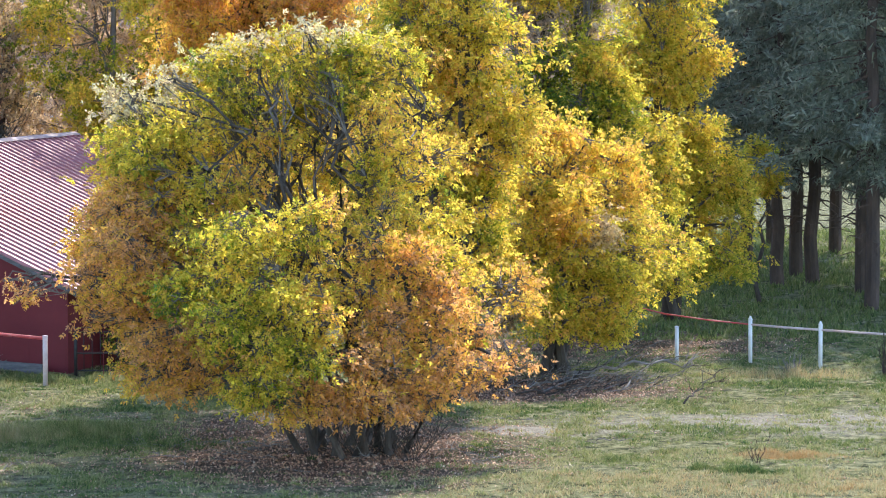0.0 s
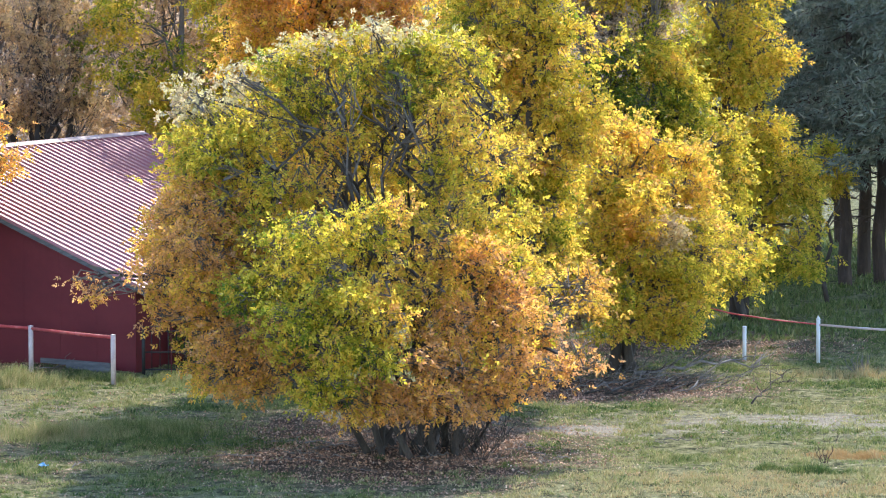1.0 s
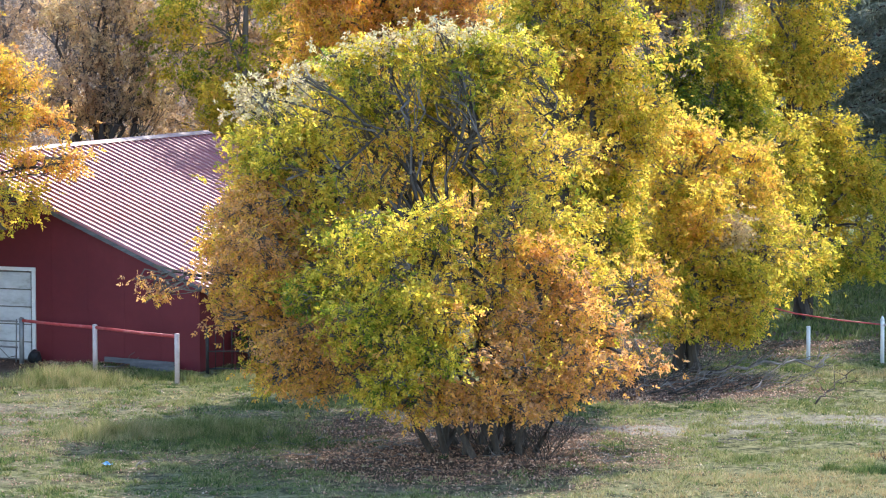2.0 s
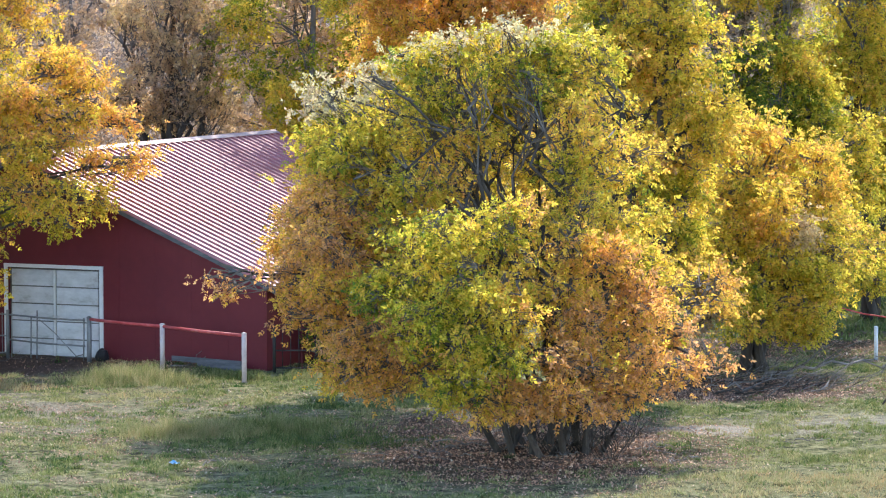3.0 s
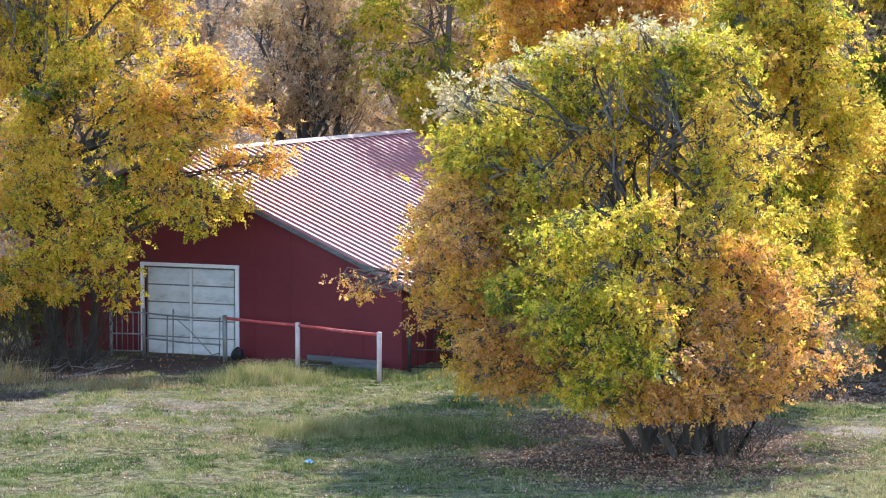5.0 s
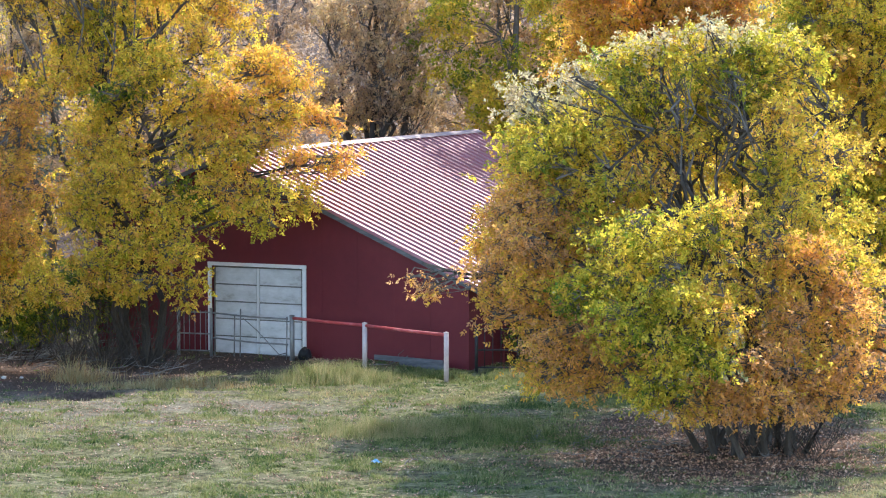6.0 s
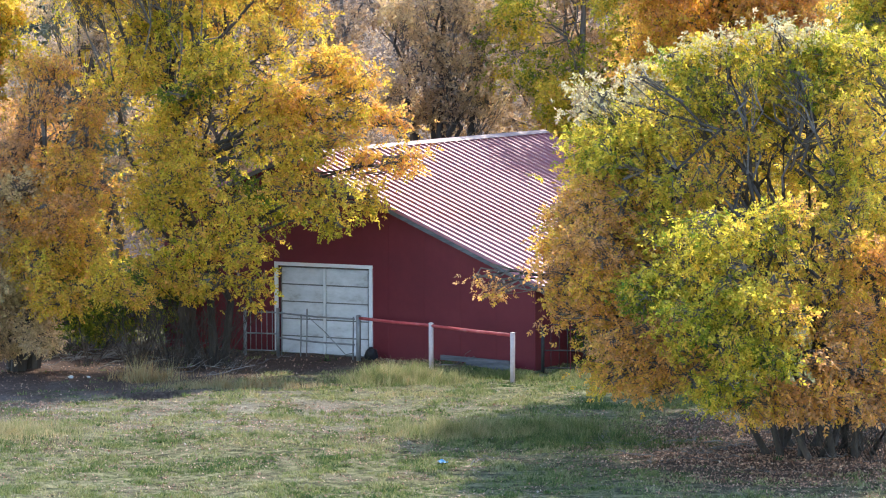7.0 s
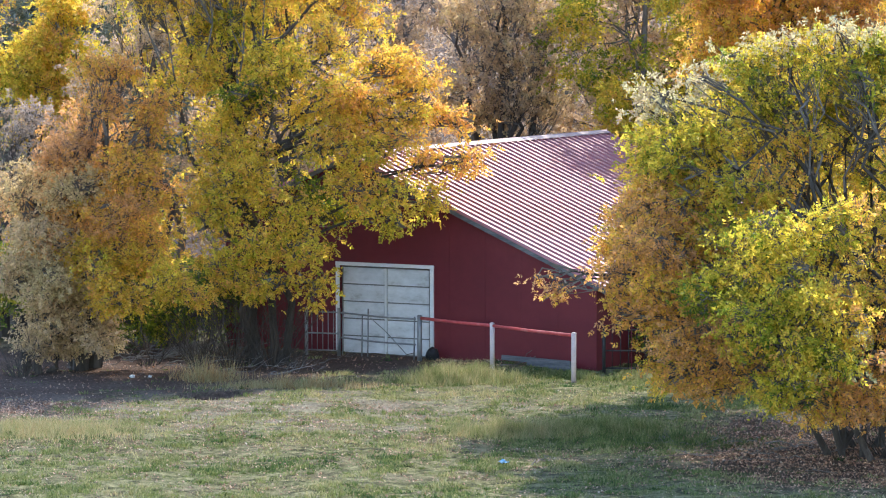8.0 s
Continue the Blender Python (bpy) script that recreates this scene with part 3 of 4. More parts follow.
BUSH_BACK = [(-3.2, 2.2, 5.4, 1.1, 0.9, 0.4), (-3.6, 1.5, 4.0, 1.0, 1.0, 0.65), (-3.6, 3.0, 3.4, 1.2, 1.2, 0.55), (-2.0, 3.8, 3.2, 1.3, 1.3, 0.5), (0.0, 4.2, 3.4, 1.4, 1.4, 0.5), (2.0, 3.4, 3.2, 1.3, 1.2, 0.55), (-3.0, 2.4, 5.0, 1.0, 0.8, 0.45),
             (-1.0, 3.0, 5.2, 1.2, 0.9, 0.45), (1.2, 2.6, 5.0, 1.2, 0.9, 0.45), (-0.6, 1.2, 4.0, 1.4, 1.1, 0.45), (-2.4, 2.4, 6.0, 1.1, 0.7, 0.35), (-0.8, 2.8, 6.6, 1.2, 0.7, 0.33), (0.8, 2.6, 6.6, 1.1, 0.7, 0.35), (3.0, 1.6, 2.6, 0.9, 0.9, 0.6), (-1.5, -0.6, 2.8, 1.4, 1.1, 0.4), (0.9, -0.6, 2.8, 1.4, 1.1, 0.55), (-2.4, -0.5, 4.0, 1.0, 0.8, 0.5)]
BUSH_LEFT_INNER = [(x + 0.25, y + 1.3, z, r * 1.1, h * 1.1, tone) for x, y, z, r, h, tone in BUSH_LEFT]
tree("wide_bush_tree", "broad many-stemmed tree in green, yellow and orange autumn leaf", 2.93, 71.79,
     BUSH_CROWN + BUSH_FRINGE + BUSH_HEART + BUSH_LEFT + BUSH_LEFT_INNER + BUSH_FRONT + BUSH_RIGHT + BUSH_SKIRT, 48000, 0.069, stems=18, girth=0.045, spread=1.0, splay=0.22, gnarl=3.2, root=(0.2, 0.0),
     seed=11, boughs=7, full=0.56, fine=True, bare=0.35, mix=0.06, more=BUSH_BACK)
# behind it
YELLOW_TOP = [(-0.6, 0, 7.7, 0.68, 0.57, 0.31), (0.3, 0, 7.6, 0.68, 0.57, 0.41), (0.9, 0, 7.4, 0.47, 0.47, 0.41), (-0.1, -0.2, 6.9, 0.68, 0.57, 0.45),
              (0.8, 0, 6.7, 0.57, 0.5, 0.42), (-0.6, 0, 6.4, 0.5, 0.57, 0.49), (0.7, -0.2, 6.1, 0.5, 0.47, 0.46), (1.4, 0, 6.0, 0.47, 0.42, 0.45), (0.0, -0.3, 5.2, 0.5, 0.5, 0.55),
              (0.9, 0, 5.1, 0.57, 0.47, 0.45), (1.4, 0, 5.4, 0.4, 0.29, 0.44), (-0.9, 0.2, 5.6, 0.42, 0.52, 0.42), (0.2, 0, 4.4, 0.5, 0.47, 0.34), (0.9, 0.3, 4.2, 0.5, 0.47, 0.32)]
YELLOW_LOW = [(0.5, 0, 3.4, 0.5, 0.47, 0.36), (0.9, 0.6, 3.1, 0.53, 0.53, 0.36), (0.0, 1, 2.3, 0.63, 0.63, 0.4), (-0.2, 1.5, 3.5, 0.74, 0.64, 0.42), (-0.6, 0.3, 8.8, 0.84, 0.73, 0.42),
              (0.4, 0, 8.9, 0.83, 0.73, 0.44)]
tree("tall_yellow_tree", "tall bright yellow autumn tree behind the broad bush", 5.31, 79.82, YELLOW_TOP + YELLOW_LOW, 16000, 0.081, seed=12, boughs=7, full=0.6, bare=0.3, mix=0.04, fine=True,
     more=[(-0.6, 0.8, 6.0, 1.4, 1.2, 0.45), (0.2, 0.9, 4.0, 1.4, 1.3, 0.5), (0.9, 1.0, 7.6, 1.2, 1.1, 0.45)])
ROUND_TOP = [(-0.3, 0.0, 4.9, 0.64, 0.4, 0.5), (0.6, 0.0, 4.9, 0.64, 0.4, 0.52), (1.4, 0.0, 4.5, 0.53, 0.42, 0.53), (-0.1, -0.8, 4.3, 0.72, 0.51, 0.5),
             (1.0, -0.4, 4.0, 0.64, 0.46, 0.48), (-0.7, -0.8, 3.8, 0.53, 0.5, 0.43), (0.2, -1.5, 3.5, 0.71, 0.55, 0.5), (0.6, -1.8, 3.1, 0.46, 0.39, 1.12),
             (1.5, -0.8, 3.2, 0.42, 0.42, 0.46), (-0.7, -1.5, 2.8, 0.57, 0.5, 0.41), (0.3, -1.8, 2.6, 0.63, 0.5, 0.43)]
ROUND_LOW = [(1.2, -1.2, 2.3, 0.53, 0.46, 0.42), (-0.3, -1.8, 1.9, 0.63, 0.49, 0.39), (0.7, -1.5, 1.7, 0.6, 0.46, 0.43), (1.4, -1.2, 1.3, 0.44, 0.39, 0.4),
             (-0.2, -1.8, 1.2, 0.54, 0.35, 0.36), (0.9, -1.5, 1.1, 0.52, 0.28, 0.41), (-1.1, -0.8, 1.4, 0.51, 0.51, 1.7), (-1.1, 0.0, 2.2, 0.51, 0.51, 0.4),
             (0.3, 1.5, 2.7, 0.91, 0.91, 0.45), (0.7, 1.8, 3.8, 0.79, 0.68, 0.5)]
tree("round_yellow_tree", "low rounded tree with bright yellow leaves by the brush pile", 8.10, 85.13, ROUND_TOP + ROUND_LOW, 16000, 0.078, bare=0.4, stems=5, girth=0.1, seed=13, boughs=6,
     full=0.52, mix=0.04, fine=True, more=[(0.3, 0.8, 3.0, 1.5, 1.3, 0.45), (1.2, 0.8, 2.6, 1.3, 1.2, 0.42), (0.6, 1.0, 4.4, 1.4, 1.0, 0.45), (-0.6, 0.6, 2.2, 1.2, 1.2, 0.42)])
GREEN_TOP = [(-0.3, 0, 6.5, 0.69, 0.45, 0.1), (0.6, 0, 6.5, 0.57, 0.45, 0.4), (-0.4, 0, 5.7, 0.62, 0.5, 0.04), (0.3, -0.2, 5.7, 0.66, 0.45, 0.08), (1.1, 0.2, 6.1, 0.46, 0.43, 0.41),
             (-0.3, 0.6, 7.3, 0.58, 0.51, 1.9), (-1.2, 0.8, 7.4, 0.43, 0.48, 1.8), (0.6, 0.8, 7.3, 0.54, 0.48, 1.7), (1.2, -0.4, 5.3, 0.5, 0.4, 0.22),
             (-0.4, 0.6, 8.6, 0.96, 0.84, 0.4), (0.6, 0.3, 8.7, 0.96, 0.84, 0.38)]
GREEN_LOW = [(1.5, -0.5, 4.9, 0.5, 0.38, 0.29), (2.1, -0.8, 4.6, 0.45, 0.45, 0.33), (1.5, -1.2, 3.8, 0.54, 0.52, 0.27), (2.3, -1, 3.6, 0.45, 0.5, 0.33),
             (1.5, -1.5, 2.7, 0.56, 0.49, 0.31), (2.4, -1.5, 2.5, 0.49, 0.49, 0.36), (2.0, -2, 1.9, 0.49, 0.42, 0.39), (2.5, -2, 1.6, 0.42, 0.3, 0.36),
             (1.6, -1, 1.6, 0.54, 0.54, 0.24), (1.1, 0.5, 2.4, 0.72, 0.72, 0.25), (1.2, 0.8, 3.9, 0.72, 0.72, 0.25), (1.2, 0.3, 1.1, 0.6, 0.48, 0.18)]
tree("green_tree", "still-green tree among the yellow ones", 8.84, 91.57, GREEN_TOP + GREEN_LOW, 16000, 0.09, bare=0.3, seed=14, boughs=7, full=0.52, mix=0.04,
     more=[(0.4, 1.2, 4.9, 1.3, 1.2, 0.25), (1.2, 1.0, 3.0, 1.2, 1.2, 0.25), (0.4, 1.0, 7.4, 1.2, 1.0, 0.3)])
COLUMN_TOP = [(-1.3, 0, 7.1, 0.53, 0.83, 0.38), (-1.4, 0.2, 5.8, 0.53, 0.74, 0.36), (-0.5, 0, 7.0, 0.48, 0.83, 0.4), (-0.4, 0, 5.8, 0.53, 0.83, 0.37),
              (0.8, 0, 6.9, 0.41, 0.53, 0.41), (0.4, 0, 5.9, 0.53, 0.7, 0.39), (0.7, -0.2, 4.8, 0.56, 0.58, 0.4), (-0.2, 0.3, 4.5, 0.61, 0.7, 0.36), (-1.0, 0, 8.7, 0.7, 0.89, 0.38),
              (-0.2, 0.2, 9.0, 0.64, 0.89, 0.38)]
COLUMN_LOW = [(1.0, -0.2, 3.7, 0.61, 0.58, 0.37), (1.5, 0, 3.4, 0.41, 0.66, 0.38), (1.4, -0.2, 2.3, 0.53, 0.58, 0.35), (1.2, -0.4, 1.5, 0.58, 0.46, 0.31),
              (0.5, 0.2, 2.6, 0.59, 0.7, 0.32), (0.3, 0.2, 3.8, 0.59, 0.7, 0.36), (0.7, 0.2, 1.3, 0.59, 0.51, 0.27)]
tree("column_tree", "tall column-shaped tree in bright yellow-green leaf", 12.17, 97.24, COLUMN_TOP + COLUMN_LOW, 13500, 0.092, seed=15, girth=0.1, boughs=6, full=0.5, mix=0.03,
     more=[(0.0, 0.8, 5.2, 1.0, 1.5, 0.36), (0.6, 0.8, 3.4, 1.0, 1.2, 0.3), (-0.2, 0.8, 7.6, 1.0, 1.4, 0.36)])
tree("small_yellow_tree", "slender small yellow tree before the dark pines", 15.0, 101.9, [(0.1, 0.0, 3.7, 0.36, 0.5, 0.45), (0.0, 0.0, 3.2, 0.3, 0.4, 0.48)], 1500, 0.08, stems=1, girth=0.05, seed=22, boughs=8)
ORANGE_MASSES = [(-0.8, 0, 7.6, 0.64, 0.5, 0.66), (0.1, 0.2, 7.8, 0.64, 0.44, 0.7), (1.0, 0, 7.9, 0.64, 0.44, 0.74), (-1.3, 0.3, 7.1, 0.51, 0.46, 0.6),
                 (1.8, 0.2, 7.9, 0.46, 0.35, 0.78), (-0.3, 0.8, 7.1, 0.55, 0.44, 0.64), (0.8, 0.8, 7.2, 0.61, 0.44, 0.66), (-0.7, 0, 8.8, 0.82, 0.66, 0.7),
                 (0.5, 0, 8.9, 0.82, 0.66, 0.7), (1.7, 0.3, 8.9, 0.83, 0.66, 0.72), (0.3, 0, 10.1, 0.88, 0.77, 0.7), (1.7, 0, 10.2, 0.88, 0.77, 0.7), (0.1, 1, 6.0, 0.89, 0.67, 0.55),
                 (1.3, 1, 5.8, 0.89, 0.78, 0.5)]
# Crown masses above the view, added to cast shade on the meadow.
ORANGE_UNSEEN_SHADE = [(-1.2, 0.5, 10.2, 1.4, 1.2, 0.7), (0.2, 0.0, 11.6, 1.6, 1.3, 0.7), (1.6, 0.3, 12.4, 1.6, 1.3, 0.7), (-0.6, 0.0, 12.8, 1.5, 1.2, 0.7), (2.8, 0.0, 11.0, 1.5, 1.2, 0.7)]
tree("orange_tree", "tall orange autumn tree rising behind the broad bush", 1.2, 84.0, ORANGE_MASSES + ORANGE_UNSEEN_SHADE, 24000, 0.092, seed=21, boughs=7, full=0.5, bare=0.3, mix=0.04)
# beside the barn
GOLD_OVER = [(1.5, 0.3, 6.9, 0.66, 0.53, 0.5), (2.7, 0.4, 6.5, 0.67, 0.48, 0.58), (3.4, 0.2, 6.1, 0.48, 0.53, 0.63), (2.3, -0.3, 5.8, 0.74, 0.52, 0.55),
             (1.3, -0.2, 5.9, 0.66, 0.52, 0.49), (3.2, -0.2, 5.5, 0.52, 0.41, 0.6), (4.2, 0.4, 5.3, 0.3, 0.34, 0.68), (1.6, -0.9, 4.9, 0.66, 0.47, 0.55),
             (2.7, -0.9, 4.9, 0.62, 0.45, 0.57), (3.1, -1.4, 4.0, 0.52, 0.4, 0.46), (3.6, -0.2, 3.7, 0.36, 0.32, 0.45), (4.4, 0.3, 4.5, 0.41, 0.21, 0.67),
             (3.7, 0.3, 4.4, 0.41, 0.27, 0.6), (3.0, -1.5, 3.3, 0.38, 0.22, 0.45), (2.3, -1.2, 4.0, 0.51, 0.45, 0.5)]
GOLD_SIDE = [(0.3, 0.0, 6.4, 0.63, 0.53, 0.44), (0.2, 0.0, 5.7, 0.63, 0.41, 0.42), (-0.5, -0.6, 4.8, 0.62, 0.41, 0.53), (-0.1, -1.1, 4.2, 0.62, 0.45, 0.48),
             (0.6, -1.5, 3.6, 0.62, 0.5, 0.44), (-0.8, -1.5, 3.9, 0.52, 0.47, 0.51), (-1.1, -1.9, 3.2, 0.61, 0.5, 0.47), (0.0, -1.9, 2.8, 0.61, 0.5, 0.44),
             (-0.8, -2.3, 2.2, 0.58, 0.47, 0.47), (0.3, -2.3, 2.0, 0.51, 0.4, 0.46), (1.0, -1.9, 2.7, 0.47, 0.47, 0.42), (1.2, -1.9, 1.8, 0.33, 0.36, 0.46),
             (0.9, -0.9, 4.3, 0.41, 0.41, 0.14), (-0.3, -0.8, 6.1, 0.38, 0.41, 0.1), (1.8, -0.6, 3.4, 0.45, 0.34, 0.2)]
GOLD_TOP = [(-1.5, 0.6, 7.4, 0.63, 0.63, 0.45), (-0.6, 0.5, 7.6, 0.55, 0.53, 0.33), (0.1, 0.4, 7.3, 0.53, 0.53, 0.37), (-1.1, 0.4, 6.5, 0.63, 0.53, 0.45),
            (-2.0, 0.4, 6.0, 0.53, 0.46, 0.5), (-0.9, 0.2, 5.6, 0.53, 0.41, 0.4), (0.7, 0.8, 8.6, 0.86, 0.69, 0.5), (-0.5, 0.8, 8.8, 0.86, 0.69, 0.46),
            (-1.6, 0.8, 8.8, 0.81, 0.69, 0.46), (2.2, 1, 8.8, 0.69, 0.46, 0.5)]
# Top masses out of view, added so the yard lies in shade.
GOLD_UNSEEN_SHADE = [(-1.8, 0.5, 9.6, 1.5, 1.1, 0.48), (-0.2, 0.5, 10.4, 1.5, 1.1, 0.48), (-3.0, 0.3, 9.2, 1.3, 1.0, 0.5)]
tree("golden_tree", "golden autumn tree leaning over the barn roof", -9.77, 87.40, GOLD_OVER + GOLD_SIDE + GOLD_TOP + GOLD_UNSEEN_SHADE, 23000, 0.079, fine=True, full=0.55, boughs=7, bare=0.35, stems=5, girth=0.075,
     gnarl=1.6, splay=0.4, spread=0.5, seed=16, mix=0.04, more=[(0.3, 0.6, 6.0, 1.3, 1.1, 0.45), (-1.0, 0.2, 4.6, 1.2, 1.1, 0.45), (-0.2, 0.0, 3.0, 1.2, 1.0, 0.42)])
RUSTY_TOP = [(0.6, 0.2, 6.4, 0.52, 0.52, 0.72), (1.1, 0.2, 5.5, 0.62, 0.52, 0.7), (0.2, 0.0, 5.5, 0.52, 0.52, 0.88), (-0.2, -0.4, 4.8, 0.65, 0.51, 0.93),
             (1.0, -0.4, 4.6, 0.65, 0.51, 0.64), (1.6, -0.5, 4.0, 0.49, 0.51, 0.62), (0.0, -0.7, 3.9, 0.65, 0.51, 1.1), (1.0, -1.1, 3.4, 0.64, 0.51, 0.8),
             (-0.3, -1.1, 2.9, 0.55, 0.51, 0.93)]
RUSTY_LOW = [(0.6, -1.6, 2.6, 0.64, 0.51, 0.5), (1.7, -1.4, 2.9, 0.46, 0.46, 0.6), (1.7, -2.0, 2.0, 0.6, 0.39, 0.5), (2.5, -2.2, 1.8, 0.44, 0.28, 0.55),
             (1.1, -2.2, 1.9, 0.5, 0.35, 0.53), (-0.5, -1.6, 2.1, 0.55, 0.51, 1.12), (-0.1, 1.1, 3.7, 0.8, 0.8, 0.9), (0.9, 0.7, 2.4, 0.68, 0.68, 0.55),
             (-1.3, 0.4, 3.7, 0.68, 0.68, 1.1)]
tree("rusty_tree", "tan and dull gold autumn tree by the bare yard", -13.59, 86.02, RUSTY_TOP + RUSTY_LOW, 17500, 0.073, seed=17, boughs=7, full=0.52, bare=0.4, mix=0.04,
     more=[(0.0, 0.8, 4.0, 1.3, 1.4, 0.85), (0.6, 0.6, 2.8, 1.2, 1.1, 0.6), (-0.8, 0.6, 3.0, 1.2, 1.2, 0.9)])
WITHERED = [(1.3, -0.3, 1.3, 0.61, 0.35, 0.30), (0.4, -0.2, 1.1, 0.61, 0.46, 0.33), (0.6, 0, 1.9, 0.55, 0.44, 0.27), (-0.2, 0, 2.0, 0.61, 0.66, 0.27), (0.1, 0.3, 2.8, 0.56, 0.56, 0.27),
            (1.6, -0.6, 0.8, 0.33, 0.22, 0.35)]
tree("withered_shrub", "withered grey-brown shrub at the edge of the yard", -14.51, 84.80, WITHERED, 5000, 0.078, mat=leaf_dry, stems=5, girth=0.06, seed=18, boughs=7, full=0.5, bare=0.6, category="shrub")
PALE_MASSES = [(0.2, 0, 7.1, 0.73, 0.58, 0.45), (0.3, 0, 5.8, 0.63, 0.58, 0.46), (1.1, 0.2, 6.4, 0.51, 0.51, 0.44), (2.9, 0.4, 6.4, 0.58, 0.53, 0.44), (-0.5, 0.2, 6.5, 0.76, 0.76, 0.46), (0.0, 0.2, 4.7, 0.63, 0.63, 0.5), (0.7, 0.4, 7.6, 0.63, 0.51, 0.44), (3.2, 0.5, 7.5, 0.63, 0.51, 0.46)]
tree("pale_yellow_tree", "pale yellow tree in the row behind", -16.50, 96.60, PALE_MASSES, 10000, 0.095, seed=19, boughs=6, full=0.5)
BROWN_MASSES = [(0.1, 0, 6.9, 0.79, 0.75, 1.47), (-0.6, -0.2, 6.3, 0.62, 0.62, 1.41), (0.9, 0, 6.1, 0.62, 0.62, 1.35), (0.1, -0.4, 5.6, 0.7, 0.62, 1.55),
                (-0.9, 0, 5.3, 0.57, 0.54, 1.25), (1.1, 0.2, 5.1, 0.57, 0.49, 1.20), (0.3, -0.2, 4.8, 0.68, 0.49, 1.50), (0.0, 0, 7.8, 0.88, 0.62, 1.35),
                (0.9, 0.2, 7.4, 0.63, 0.63, 1.25), (-1.2, 0.2, 7.2, 0.63, 0.63, 1.15), (-0.7, 0.4, 4.8, 0.68, 0.55, 1.35), (0.1, 0, 9.0, 1.02, 0.81, 1.35)]
tree("brown_tree", "dense brown half-bare tree with rising limbs behind the barn", -5.3, 104.0, BROWN_MASSES, 5200, 0.095, stems=10, girth=0.15, spread=0.5, splay=0.15, seed=27, boughs=11, full=0.45, bare=0.9)
tree("grey_tree", "nearly bare grey tree behind the yard", -16.35, 92.57,
     [(0.0, 0.0, 4.5, 0.80, 1.20, 0.9), (0.5, 0.1, 5.0, 0.67, 0.67, 0.9)], 1200, 0.07, mat=leaf_dry, seed=20, bare=0.9)


# This half-bare tree is an addition, there to keep sun off the yard.
tree("added_grey_tree", "tall grey half-bare tree added behind the yard for its shade", -13.4, 93.5,
     [(0.0, 0.0, 7.6, 1.3, 1.1, 0.5), (0.8, 0.2, 8.4, 1.0, 0.8, 0.4), (-0.6, 0.2, 6.2, 1.0, 0.9, 0.6)], 2600, 0.09, mat=leaf_dry, seed=23, bare=0.8, stems=3, girth=0.12, boughs=9)
# Added tree, mostly hidden by the golden one, to block sun behind the yard.
tree("added_gold_tree", "tall golden tree added behind the barn yard to block the sun", -10.3, 96.5,
     [(0.0, 0.0, 8.2, 1.5, 1.0, 0.5), (1.2, 0.1, 8.0, 1.3, 0.9, 0.5), (-0.6, 0.2, 6.8, 1.3, 0.9, 0.46)], 4500, 0.095, seed=26, stems=3, girth=0.12, boughs=10, bare=0.4)
tree("dark_understorey", "dark green undergrowth in the shade beside the barn", -12.2, 90.8,
     [(0.0, 0.0, 1.4, 1.3, 0.9, 0.06), (1.3, -0.2, 1.2, 1.0, 0.8, 0.04), (-1.6, 0.2, 1.5, 1.2, 1.0, 0.08), (-3.0, 0.4, 1.6, 1.2, 1.1, 0.06), (0.6, -1.2, 0.9, 1.0, 0.6, 0.05), (-1.0, -1.0, 0.9, 1.0, 0.6, 0.07), (-4.4, 0.2, 1.4, 1.2, 1.0, 0.1)], 9000, 0.075, stems=4, girth=0.04, seed=24, bare=0.6, category="shrub")
tree("dark_understorey", "dark green shrub in the shade behind the iron gate", 0.6, 89.2,
     [(-0.8, 0.0, 1.0, 0.9, 0.8, 0.05), (0.4, 0.0, 1.3, 1.0, 0.9, 0.05), (-1.4, 0.5, 1.9, 0.8, 0.8, 0.06), (-1.5, -1.4, 0.8, 0.5, 0.7, 0.05), (-0.9, -1.5, 1.3, 0.6, 0.7, 0.05), (-0.2, -1.3, 0.9, 0.7, 0.6, 0.06)], 5200, 0.075, stems=4, girth=0.04, seed=25, bare=0.4, category="shrub")


# the wood behind the barn: several makes, each set out by a seed
def wood_tree(name, label, x, y, height, width, tone, leaves, mat, seed, size=0.1):
    rng = np.random.default_rng(seed)
    lobes = []
    for k in range(11):
        h = height * (0.1 + 0.82 * k / 10)
        w = width * (0.7 + 0.3 * math.sin(math.pi * min(1, 0.2 + k / 12)))
        a = k * 2.4 + seed
        lobes.append((math.cos(a) * w * 0.5, math.sin(a) * w * 0.5, h, w * rng.uniform(0.45, 0.65), height * rng.uniform(0.09, 0.14), float(np.clip(tone + rng.normal(0, 0.06), 0, 1))))
    return tree(name, label, x, y, lobes, leaves // 6, size * 1.06 * (1.7 if y > 130 else 1.0), mat=mat, stems=2, girth=0.1, mat_bark=wood_bark, seed=seed, boughs=8, bare=0.1, thin=36)


# x, y, height, width, tone, withered or not, leaves
# The three leafiest are placed and raised above view to shade the barn roof.
WOOD_FRONT = [(-8.3, 105.5, 12, 2.4, 0.55, 1, 34000), (-1.0, 103.8, 14, 2.6, 0.33, 0, 62000), (0.9, 105.2, 15, 2.2, 0.36, 0, 70000), (-1.9, 106.4, 15, 2.0, 0.4, 1, 60000),
              (1.2, 110, 12, 2.3, 0.72, 0, 30000), (3.8, 106, 11, 2.5, 0.48, 0, 30000), (-11.5, 103, 12, 2.5, 0.5, 1, 30000), (-14.5, 106, 12, 2.6, 0.45, 0, 26000),
              (6.6, 108, 12, 2.5, 0.4, 0, 24000), (9.6, 105, 12, 2.2, 0.85, 1, 20000), (-19.0, 104, 12, 2.8, 0.5, 0, 18000)]
